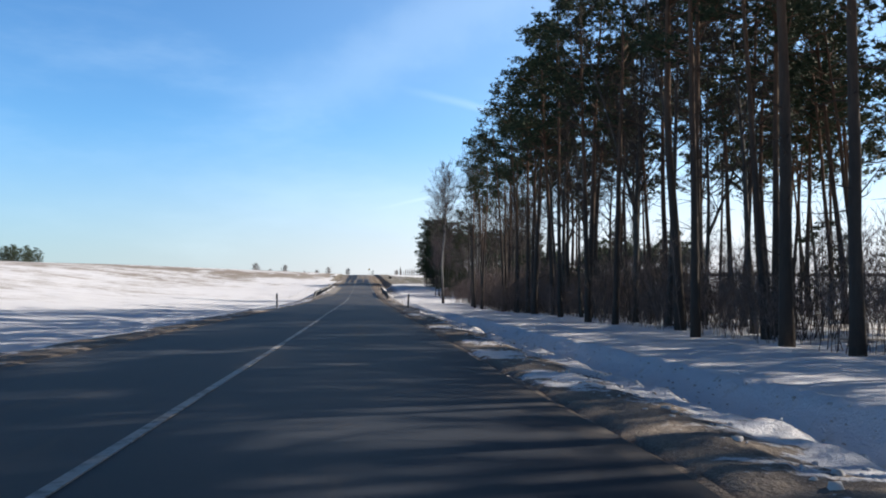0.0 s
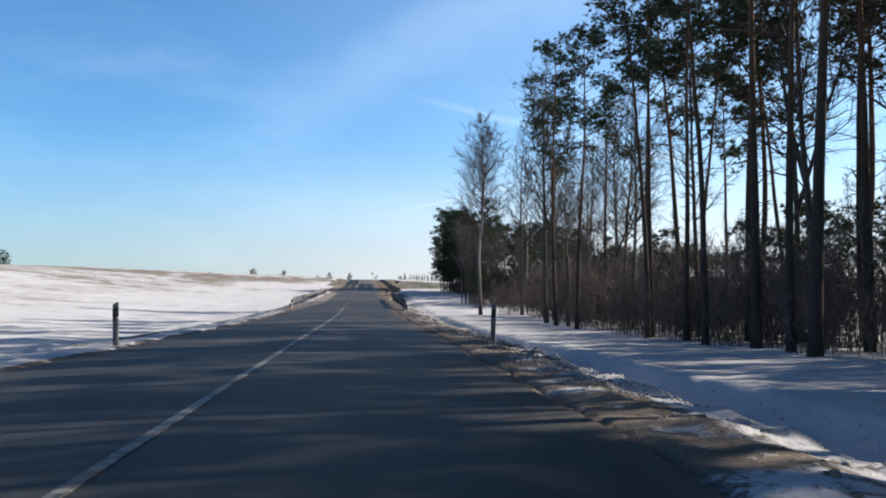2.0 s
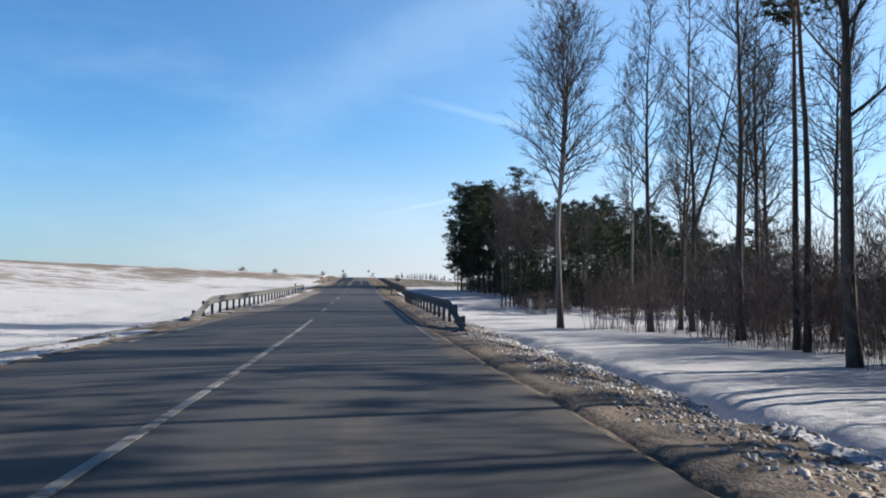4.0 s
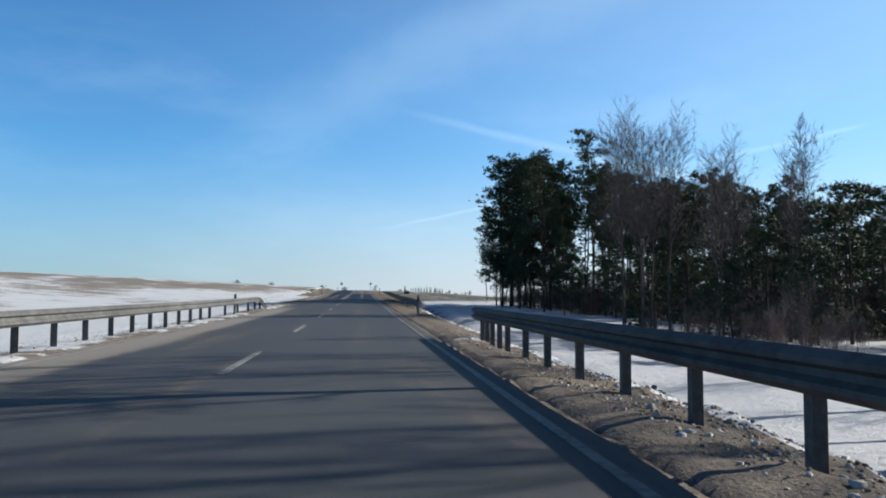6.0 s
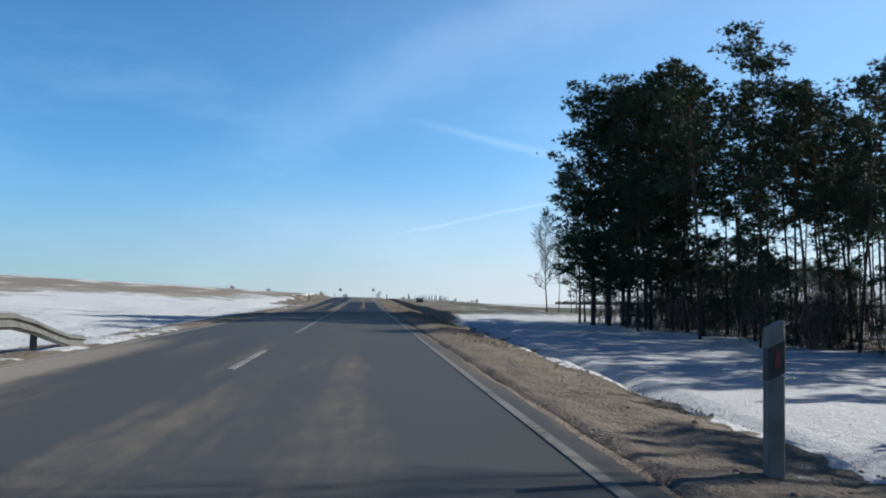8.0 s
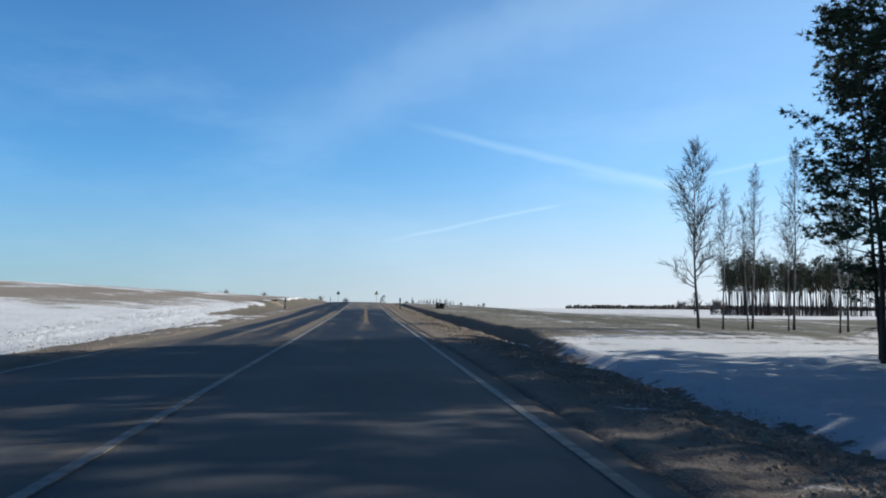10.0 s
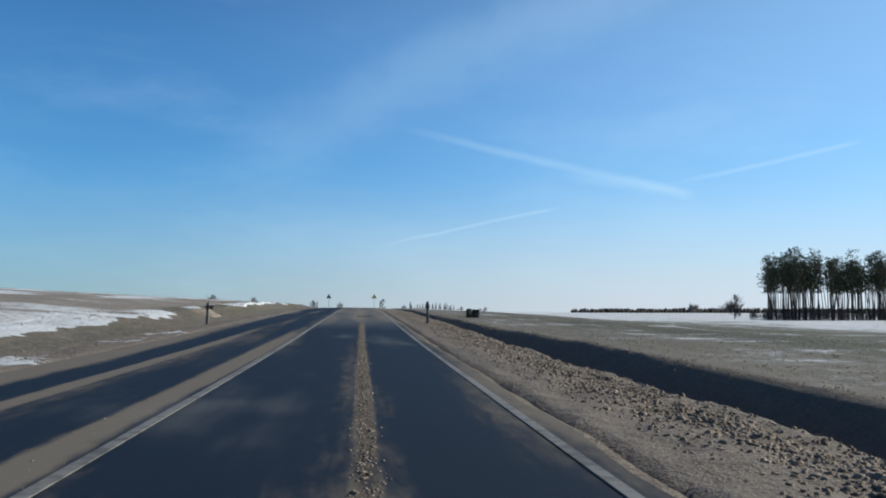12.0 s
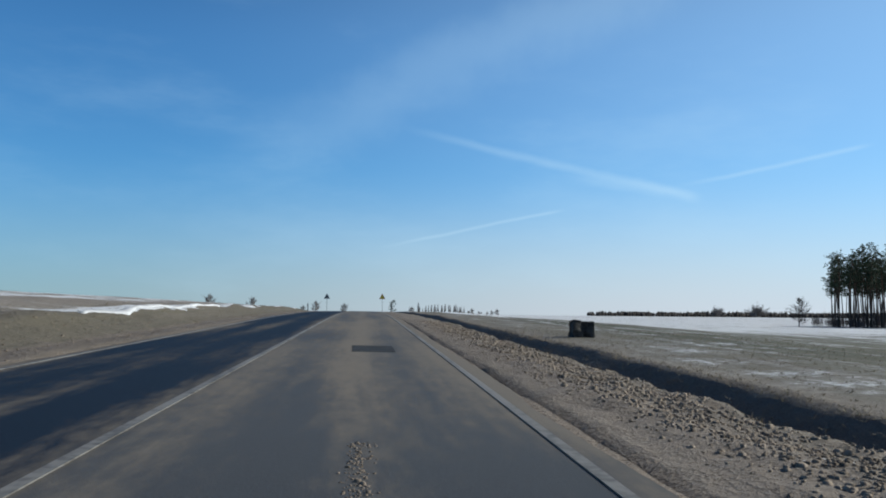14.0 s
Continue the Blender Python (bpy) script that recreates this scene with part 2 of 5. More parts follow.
    # a darker stretch past y = 192, its blue cast painted into the colour
    dark_stretch = link_math(nt, "MULTIPLY", smooth(nt, y, 192.0, 214.0), link_math(nt, "ADD", smooth(nt, link_math(nt, "MULTIPLY", y, -1.0), -262.0, -250.0), smooth(nt, link_math(nt, "MULTIPLY", x, -1.0), -0.2, 0.2), True))
    tar = mix(nt, link_math(nt, "MULTIPLY", dark_stretch, smooth(nt, link_math(nt, "ADD", patch, link_math(nt, "MULTIPLY", long, 0.4)), 0.42, 0.62)), tar, (0.010, 0.014, 0.024))
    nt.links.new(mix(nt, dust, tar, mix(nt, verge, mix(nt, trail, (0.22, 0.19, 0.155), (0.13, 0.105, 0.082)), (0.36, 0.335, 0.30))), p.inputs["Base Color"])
    nt.links.new(link_math(nt, "ADD", 0.6, link_math(nt, "MULTIPLY", dust, 0.35)), p.inputs["Roughness"])
    bump(nt, p, grit, 0.35, 0.01)
    return m


def paint_material(name, whole, worn):
    m, nt, p = material(name, 0.6, 0.4)
    c = place_coords(nt)
    wear = link_math(nt, "ADD", noise_tex(nt, c, 6.0, 5.0, 0.6), link_math(nt, "MULTIPLY", link_math(nt, "SUBTRACT", noise_tex(nt, c, 0.5, 3.0), 0.5), 0.8))
    nt.links.new(mix(nt, smooth(nt, wear, 0.40, 0.72), whole, worn), p.inputs["Base Color"])
    return m


def bark_pine_material():
    m, nt, p = material("scots_pine_bark", 0.9, 0.2)
    c = coords(nt)
    z = split(nt, c)[2]
    plates = noise_tex(nt, c, 7.0, 5.0, 0.65, (1, 1, 0.25))
    low = mix(nt, plates, (0.022, 0.018, 0.016), (0.068, 0.056, 0.049))
    high = mix(nt, plates, (0.062, 0.037, 0.025), (0.155, 0.092, 0.06))
    up = link_math(nt, "ADD", z, link_math(nt, "MULTIPLY", plates, 3.0))
    nt.links.new(mix(nt, smooth(nt, up, 6.0, 15.0), low, high), p.inputs["Base Color"])
    bump(nt, p, plates, 0.8, 0.04)
    return m


def bark_birch_material():
    m, nt, p = material("birch_bark", 0.75, 0.3)
    c = coords(nt)
    z = split(nt, c)[2]
    marks = noise_tex(nt, c, 5.0, 4.0, 0.7, (0.6, 0.6, 4.0))
    foot = smooth(nt, link_math(nt, "ADD", z, link_math(nt, "MULTIPLY", marks, 3.0)), 2.0, 8.0)
    white = mix(nt, smooth(nt, marks, 0.55, 0.66), (0.22, 0.205, 0.19), (0.04, 0.035, 0.032))
    nt.links.new(mix(nt, foot, (0.06, 0.05, 0.045), white), p.inputs["Base Color"])
    bump(nt, p, marks, 0.5, 0.02)
    return m


def needle_material(name, a, b):
    m, nt, p = material(name, 0.75, 0.12)
    t = link_math(nt, "ADD", link_math(nt, "MULTIPLY", island(nt), 0.7), link_math(nt, "MULTIPLY", object_random(nt), 0.3))
    nt.links.new(mix(nt, t, a, b), p.inputs["Base Color"])
    return m


MAT = {
    "ground": ground_material(), "road": road_material(), "paint": paint_material("worn_road_paint", (0.27, 0.265, 0.255), (0.06, 0.058, 0.056)),
    "pine_bark": bark_pine_material(), "birch_bark": bark_birch_material(),
    "needles": needle_material("pine_needles", (0.022, 0.037, 0.021), (0.062, 0.080, 0.043)),
    "grey_bark": plain("grey_green_bark", (0.032, 0.028, 0.025), (0.098, 0.087, 0.077), 9.0, 0.85, 0.2, 0.7, 0.02, 0, (1, 1, 0.3)),
    "twig": plain("brown_twig_bark", (0.024, 0.02, 0.018), (0.062, 0.051, 0.045), 12.0, 0.8, 0.2),
    "edge_paint": paint_material("dusty_edge_paint", (0.19, 0.18, 0.165), (0.085, 0.078, 0.07)),
    # far trees only: the paleness of distance haze is painted into the twigs
    "haze_twig": plain("haze_paled_twigs", (0.16, 0.14, 0.13), (0.30, 0.27, 0.25), 2.0, 0.8, 0.2),
    "thicket": plain("red_brown_thicket_twigs", (0.075, 0.056, 0.051), (0.19, 0.145, 0.13), 3.0, 0.8, 0.2),
    "birch_twig": plain("dark_birch_twigs", (0.026, 0.019, 0.019), (0.062, 0.046, 0.045), 12.0, 0.7, 0.3),
    "fan_twig": plain("purplish_birch_twigs", (0.055, 0.042, 0.043), (0.13, 0.10, 0.10), 12.0, 0.7, 0.3),
    "clod": plain("frozen_earth", (0.10, 0.08, 0.062), (0.36, 0.295, 0.235), 9.0, 0.95, 0.15, 0.8, 0.03),
    "sand": plain("dry_sandy_mud", (0.17, 0.13, 0.095), (0.42, 0.33, 0.25), 9.0, 0.95, 0.15, 0.8, 0.03),
    "old_snow": plain("old_granular_snow", (0.42, 0.42, 0.43), (0.66, 0.67, 0.69), 3.0, 0.8, 0.3, 0.6, 0.03),
    "dark_sod": plain("dark_wet_sod", (0.018, 0.015, 0.012), (0.075, 0.06, 0.045), 8.0, 0.9, 0.15, 0.8, 0.04),
    "snow_lump": plain("dirty_snow_lumps", (0.24, 0.215, 0.19), (0.62, 0.61, 0.61), 5.0, 0.8, 0.3, 0.6, 0.03),
    "dry_grass": needle_material("dry_grass", (0.20, 0.165, 0.105), (0.40, 0.34, 0.24)),
    "steel": plain("weathered_galvanised_steel", (0.085, 0.085, 0.085), (0.21, 0.21, 0.20), 6.0, 0.7, 0.3, 0.15, 0.004, 0.2),
    # the same steel made darker: shade of the averted rail, put into the colour
    "shaded_steel": plain("shaded_galvanised_steel", (0.04, 0.04, 0.042), (0.115, 0.113, 0.11), 5.0, 0.75, 0.25, 0.15, 0.004, 0.15),
    "post_steel": plain("dull_post_steel", (0.05, 0.05, 0.052), (0.13, 0.13, 0.13), 14.0, 0.7, 0.4, 0.2, 0.004, 0.3),
    "plastic": plain("dirty_white_plastic", (0.09, 0.088, 0.085), (0.20, 0.197, 0.19), 5.0, 0.6, 0.4, 0.1, 0.003),
    "black": plain("black_plastic", (0.015, 0.015, 0.016), (0.04, 0.038, 0.036), 9.0, 0.55, 0.4, 0.1, 0.003),
    "red": plain("red_sheeting", (0.42, 0.025, 0.02), (0.55, 0.05, 0.04), 9.0, 0.4, 0.5, 0.05, 0.002),
    "reflector": plain("dull_red_reflector", (0.10, 0.018, 0.016), (0.17, 0.03, 0.025), 9.0, 0.5, 0.4, 0.05, 0.002),
    "yellow": plain("yellow_sign_face", (0.70, 0.50, 0.03), (0.78, 0.58, 0.06), 9.0, 0.4, 0.5, 0.05, 0.002),
    "sign_back": plain("grey_sign_back", (0.16, 0.16, 0.165), (0.27, 0.27, 0.27), 9.0, 0.6, 0.4, 0.05, 0.002, 0.3),
    "dark_rock": plain("dark_wet_concrete", (0.018, 0.017, 0.017), (0.07, 0.065, 0.06), 6.0, 0.8, 0.3, 0.8, 0.04),
    "tar": plain("fresh_tar", (0.018, 0.019, 0.021), (0.05, 0.05, 0.052), 20.0, 0.8, 0.15, 0.2, 0.004),
}

# ---- mesh building ----
class Shape:
    """Collects vertices and faces of one mesh."""

    def __init__(self):
        self.v, self.f, self.slots = [], [], None

    def tube(self, pts, radii, sides=6, cap=True):
        base = len(self.v)
        n = len(pts)
        for i, (p, r) in enumerate(zip(pts, radii)):
            d = (pts[min(i + 1, n - 1)] - pts[max(i - 1, 0)]).normalized()
            a = d.cross(Vector((0.31, 0.95, 0.05))).normalized()
            if a.length < 0.1:
                a = Vector((1, 0, 0))
            b = d.cross(a)
            for k in range(sides):
                w = 2 * math.pi * k / sides
                self.v.append(p + (a * math.cos(w) + b * math.sin(w)) * r)
        for i in range(n - 1):
            for k in range(sides):
                q, s = base + i * sides + k, base + i * sides + (k + 1) % sides
                self.f.append((q, s, s + sides, q + sides))
        if cap:
            self.f.append(tuple(range(base, base + sides))[::-1])
            self.f.append(tuple(base + (n - 1) * sides + k for k in range(sides)))

    def twig(self, p, q, r):
        """A thin three-sided spike."""
        base = len(self.v)
        d = (q - p).normalized()
        a = d.cross(Vector((0.4, 0.1, 0.9))).normalized()
        b = d.cross(a)
        for k in range(3):
            w = 2.0944 * k
            self.v.append(p + (a * math.cos(w) + b * math.sin(w)) * r)
        self.v.append(q)
        self.f += [(base, base + 1, base + 3), (base + 1, base + 2, base + 3), (base + 2, base, base + 3)]

    def blade(self, p, q, side):
        base = len(self.v)
        self.v += [p - side, p + side, q]
        self.f.append((base, base + 1, base + 2))

    def box(self, lo, hi, taper=0.0):
        base = len(self.v)
        (x0, y0, z0), (x1, y1, z1) = lo, hi
        t = taper
        self.v += [Vector(c) for c in ((x0, y0, z0), (x1, y0, z0), (x1, y1, z0), (x0, y1, z0),
                                       (x0 + t, y0 + t, z1), (x1 - t, y0 + t, z1), (x1 - t, y1 - t, z1), (x0 + t, y1 - t, z1))]
        self.f += [tuple(base + i for i in q) for q in ((3, 2, 1, 0), (4, 5, 6, 7), (0, 1, 5, 4), (1, 2, 6, 5), (2, 3, 7, 6), (3, 0, 4, 7))]

    def lump(self, p, r, rng):
        """An uneven crumb that rests on the ground."""
        base = len(self.v)
        c, n, tall = rng.uniform(0, 6.28), 4, rng.uniform(0.35, 0.75)
        for z, grow in ((-0.35, 1.0), (0.72 * tall, 0.78)):
            for k in range(n):
                w = c + k * 6.283 / n + rng.uniform(-0.3, 0.3)
                q = r * rng.uniform(0.55, 1.4) * grow
                self.v.append(p + Vector((math.cos(w) * q, math.sin(w) * q, r * z * rng.uniform(0.8, 1.2))))
        self.v.append(p + Vector((rng.gauss(0, 0.2) * r, rng.gauss(0, 0.2) * r, r * tall)))
        for k in range(n):
            q, w = base + k, base + (k + 1) % n
            self.f += [(q, w, w + n, q + n), (q + n, w + n, base + 2 * n)]

    def join(self, other, slot):
        """Takes over another shape, whose faces get the given material slot."""
        base = len(self.v)
        self.slots = [0] * len(self.f) + [slot] * len(other.f)
        self.v += other.v
        self.f += [tuple(base + i for i in q) for q in other.f]

    def mesh(self, name, mat, soft=False):
        me = bpy.data.meshes.new(name)
        me.from_pydata([tuple(v) for v in self.v], [], self.f)
        for m in (mat if isinstance(mat, (list, tuple)) else (mat,)):
            me.materials.append(m)
        if self.slots:
            me.polygons.foreach_set("material_index", self.slots)
        if soft:
            me.polygons.foreach_set("use_smooth", [True] * len(me.polygons))
        me.update()
        return me


def part(name, shape, mat, parent, label="", soft=False):
    ob = new(name, shape.mesh(name, mat, soft))
    ob.parent = parent
    return tagged(ob, label)


def thing(name, label, category, group="", kind=""):
    return tagged(new(name), label, category, group, kind)


def put(x, y, z, turn=0.0, scale=1.0, lean=(0, 0)):
    return pose(x, y, z, lean[0], lean[1], turn) @ Matrix.Scale(scale, 4)


def ease(v, a, b):
    t = min(1.0, max(0.0, (v - a) / (b - a)))
    return t * t * (3 - 2 * t)


def along(table, v):
    """Values that glide between the pairs of a table."""
    if v <= table[0][0]:
        return table[0][1]
    for (a, p), (b, q) in zip(table, table[1:]):
        if v <= b:
            return p + (q - p) * ease(v, a, b)
    return table[-1][1]


# ---- the road's height and the ground ----
HEIGHTS = (0.36, 0.0, -0.34, -0.6, -0.87, -1.16, -1.26, -1.14, -0.96, -0.72, -0.41, -0.09, 0.26, 0.64, 1.14, 1.62, 2.09, 2.47,
           2.75, 2.96, 3.11, 3.23, 3.35, 3.47, 3.59)      # every 20 m from y = -20


def road_z(y):
    if y < 0:
        return -0.0175 * y
    if y >= 420:
        return 3.35 + 1.2 * (1 - math.exp(-(y - 420) / 200.0))
    u = (y + 20) / 20
    i = min(len(HEIGHTS) - 3, max(1, int(u)))
    f = u - i
    a, b, c, d = HEIGHTS[i - 1:i + 3]
    return 0.5 * (2 * b + (c - a) * f + (2 * a - 5 * b + 4 * c - d) * f * f + (3 * b - a - 3 * c + d) * f ** 3)


RIGHT_LEVEL = ((0, -0.40), (40, -0.50), (60, -0.60), (76, -0.78), (98, -0.87), (112, -1.0), (126, -1.5), (150, -1.35), (182, -1.05), (206, -0.75), (226, -0.25), (245, -0.25), (266, -0.45), (300, -0.5), (350, -0.3), (420, 0.1))
LEFT_LEVEL = ((60, -0.45), (90, -0.7), (120, -1.0), (165, -0.7), (205, -0.3), (235, -0.05), (262, 0.2), (300, 0.32), (345, 0.25), (400, -0.1))
HILL = ((-100, 3.6), (60, 4.0), (150, 4.8), (230, 5.6), (300, 6.2), (420, 6.0), (600, 5.2), (1000, 5.0))


def clumps(x, y):
    """Fine unevenness of trodden and ploughed earth."""
    p = Vector((x, y * 0.8, 0.4))
    a, b, c = noise.noise(p * 1.1), noise.noise(p * 2.3), noise.noise(p * 4.6)
    return 0.05 * a + 0.055 * abs(b) - 0.015 + 0.045 * abs(c) + 0.022 * noise.noise(p * 7.0)


def ground_z(x, y):
    z0 = road_z(y)
    n = noise.noise(Vector((x * 0.35, y * 0.22, 1.7)))
    fine = noise.noise(Vector((x * 1.7, y * 1.3, 5.1)))
    if x >= 0:
        lev = along(RIGHT_LEVEL, y)
        lev += (0.35 - lev) * ease(x, 25, 140)
        lev -= (1.5 * ease(x, 13, 45) + 1.7 * ease(x, 45, 120)) * ease(y, 235, 310) * (1 - ease(y, 490, 760))
        brow = 5.5 + 0.7 * ease(y, 120, 220) + 0.15 * n + 0.22 * noise.noise(Vector((4, y * 0.5, 6)))
        deep = -1.2 + 0.35 * min(0.0, lev) + 0.08 * ease(y, 200, 240)
        lip = 8.7 + 1.1 * ease(y, 95, 150) - 0.6 * ease(y, 200, 230)
        bank = max(lev, deep + 0.25)
        rough = 0.06 + 0.09 * (1 - ease(y, 90, 140))
        if x < 3.7:
            h = -0.12
        elif x < brow:
            h = -0.06 - 0.12 * ease(x, 4.6, brow) + 0.05 * fine
        elif x < 7.4:
            h = -0.18 + (deep + 0.18) * ease(x, brow, 7.4) + rough * fine
        else:
            h = clumps(x, y) * 0.9 * ease(x, 7.4, 8.2) * (1 - ease(x, lip - 0.4, lip + 1.5)) * (1 - 0.75 * ease(y, 115, 160))
            h += deep + (bank - deep) * min(1.0, max(0.0, (x - 7.5) / (lip + 0.2 * n - 7.5))) ** 1.3 + (lev - bank) * ease(x, 9.7, 13.0) + 0.07 * n * ease(x, 8, 10) + rough * fine * (1 - 0.8 * ease(x, lip - 0.6, lip + 0.6))
    else:
        lev = along(LEFT_LEVEL, y)
        if x > -3.7:
            h = -0.12
        elif x > -5.2:
            h = -0.06 - 0.06 * ease(-x, 4.4, 5.2) + 0.03 * fine
        else:
            h = -0.12 + (lev + 0.12) * ease(-x, 5.2, 7.5) + (0.12 * n + 0.05 * fine) * ease(-x, 5.2, 8)
            top = along(HILL, y) - z0 + 0.25 * noise.noise(Vector((x * 0.02, y * 0.015, 3)))
            soft_rise, cut_rise = ease(-x, 8, 95), min(1.0, max(0.0, (-x - 7) / 80.0)) ** 0.75
            h += (top - lev) * (soft_rise + (cut_rise - soft_rise) * ease(y, 205, 260))
            if 246 < y < 400:      # the lip of the cutting
                lip = ease(y, 246, 270) * (1 - ease(y, 340, 400))
                h += lip * (0.12 + 0.2 * noise.noise(Vector((y * 0.22, 6, 3)))) * math.exp(-((x + 7.7 + 0.8 * noise.noise(Vector((y * 0.12, 2, 2)))) / 1.0) ** 2)
    far = max(abs(x), y - 460, -y)
    h += 0.5 * ease(far, 60, 400) * noise.noise(Vector((x * 0.006, y * 0.006, 8)))
    return z0 + h


def cover(x, y):
    """How much snow, bare earth and grass lies on the ground."""
    n = noise.noise(Vector((x * 0.08, y * 0.05, 11)))
    if x >= 0:
        field = ease(y, 207, 228)
        brow = 5.5 + 0.7 * ease(y, 120, 220)
        if x < brow:
            snow = 0.44 - 0.26 * ease(y, 45, 95) + 0.16 * ease(y, 66, 84) * (1 - ease(y, 112, 130)) * ease(x, 4.2, 5.0) - 0.30 * (1 - ease(x, 3.4, 4.4)) + 0.3 * (1 - ease(y, 30, 75)) * ease(x, 4.8, 5.6)
            snow -= 0.08 * field
            earth, grass = 1.0, 0.15 * ease(x, 4.8, 5.8)
        else:
            early = 1.02 - 0.45 * ease(y, 125, 200) * (1 - ease(x, 8.8, 10.0))
            late = 0.04 + 0.16 * ease(x, 9.6, 12) * (1 - 0.5 * ease(x, 14, 20)) + 0.04 * ease(x, 14, 30) + 0.62 * max(ease(x, 36 + 10 * n, 60 + 10 * n), ease(x, 12, 18) * ease(y, 318, 345))
            snow = early + (late - early) * field
            snow += 0.12 * n
            snow -= 0.38 * ease(x, 15.0, 17.0) * (1 - ease(y, 112, 128)) * (1 - ease(x, 28, 36))
            inner = 18.2 + max(0.0, 207 - y) * 0.17
            snow -= 0.6 * ease(x, inner, inner + 2) * (1 - ease(x, inner + 22, inner + 30)) * ease(y, 140, 160) * (1 - ease(y, 206, 212))
            earth = 1.0 - (0.5 - 0.35 * ease(x, 12, 16) + 0.5 * ease(x, 28, 44)) * field * ease(x, 9, 10)
            grass = field * (0.12 + 0.35 * ease(x, 9.4, 10.5) + 0.40 * ease(x, 12, 16))
    else:
        d = -x
        bank = ease(y, 222, 250)
        if d < 5.6:
            snow = 0.28 + 0.28 * ease(y, 90, 120) * (1 - ease(y, 170, 190)) - 0.12 * ease(y, 150, 220) - 0.3 * (1 - ease(d, 3.4, 4.4)) + 0.3 * (1 - ease(y, 40, 110)) * ease(d, 4.6, 5.6)
            snow += 0.22 * ease(y, 205, 225) * (1 - ease(y, 252, 268))
            snow += 0.62 * ease(d, 3.95, 4.3) * (1 - ease(d, 4.8, 5.3)) * ease(y, 42, 58) * (1 - ease(y, 94, 106))
            earth, grass = 1.0, 0.1
        else:
            white = 1.05 - 0.38 * ease(d, 9, 40) * (0.6 + 0.4 * ease(y, 40, 180)) - 0.16 * ease(y, 145, 190) * ease(d, 6.5, 14) + 0.38 * n
            edge = 7.1 + 0.9 * noise.noise(Vector((3.0, y * 0.16, 5))) + 0.7 * abs(noise.noise(Vector((8.0, y * 0.45, 2)))) + n
            raw = -0.16 + 0.98 * ease(d, edge, edge + 0.4) - 0.62 * ease(d, 8.5, 22) + 0.45 * n
            raw -= 0.75 * ease(d, edge + 0.8, edge + 2.6) * ease(y, 256, 266) * (1 - ease(d, 8.5, 22))
            raw -= 0.9 * ease(y, 256, 263) * (1 - ease(y, 281, 284)) * (1 - ease(d, 8.2, 10.5)) * ease(noise.noise(Vector((1.0, y * 0.22, 7))), -0.25, 0.1)
            raw += 0.26 * ease(d, 9, 14) * ease(y, 258, 280) + 0.14 * ease(d, 16, 30) - 0.14 * ease(d, 8, 12) * (1 - ease(y, 258, 280))
            raw += 0.55 * (ease(noise.noise(Vector((x * 0.35, y * 0.06, 21))), 0.0, 0.35) - 0.25) * ease(d, 9, 20)
            snow = white + (raw - white) * bank
            earth = 1.0 - (0.92 - 0.22 * bank) * ease(d, 10 - 3.0 * bank, 22 - 12 * bank) * (1 - 0.45 * ease(y, 150, 190) * (1 - ease(d, 40, 90)) * (1 - bank))
            grass = 0.5 * bank * (1 - ease(d, 7, 10))
    return snow, earth, grass


def lines(stops):
    """Grid lines: stretches of (from, to, step)."""
    out = []
    for a, b, s in stops:
        out += list(np.arange(a, b - 1e-6, s))
    return out + [stops[-1][1]]


def build_ground():
    half = [0, 2.0, 3.55, 3.85] + lines(((4.25, 7.25, 0.3), (7.25, 10.25, 0.2), (10.25, 12.25, 0.4), (12.25, 20, 0.775), (20, 60, 3), (60, 160, 10), (160, 400, 40), (400, 1000, 150), (1000, 2600, 800)))
    xs = [-v for v in half[:0:-1]] + half
    ys = lines(((-400, -60, 40), (-60, 0, 4), (0, 140, 0.35), (140, 300, 0.7), (300, 470, 2.5), (470, 760, 20), (760, 1300, 60), (1300, 3600, 575)))
    v, c = [], []
    for y in ys:
        for x in xs:
            under = 0.25 if 0.5 < y < 299.5 and (4.2 < x < 7.4 or -9.2 < x < -4.2) else 0.0
            v.append((x, y, ground_z(x, y) - under))
            c += [*cover(x, y), 1.0]
    w = len(xs)
    f = [(j * w + i, j * w + i + 1, (j + 1) * w + i + 1, (j + 1) * w + i) for j in range(len(ys) - 1) for i in range(w - 1)]
    me = bpy.data.meshes.new("ground")
    me.from_pydata(v, [], f)
    me.attributes.new("cover", "FLOAT_COLOR", "POINT").data.foreach_set("color", c)
    me.materials.append(MAT["ground"])
    me.polygons.foreach_set("use_smooth", [True] * len(f))
    tagged(new("ground", me), "rolling winter fields under patchy snow with bare earth verges", "ground", kind="structure")


def verge_top(x, y, x1, rough):
    """The height of the clumpy strip beside the road."""
    fade = min(1.0, 0.25 + 0.75 * ease(abs(x), 4.0, 4.7)) * (1 - ease(abs(x), abs(x1) - 1.2, abs(x1) - 0.2)) * rough
    fade *= 1 + 1.0 * ease(x, 5.5, 6.2) * (1 - ease(y, 95, 125))
    return ground_z(x, y) + 0.012 + fade * clumps(x, y)


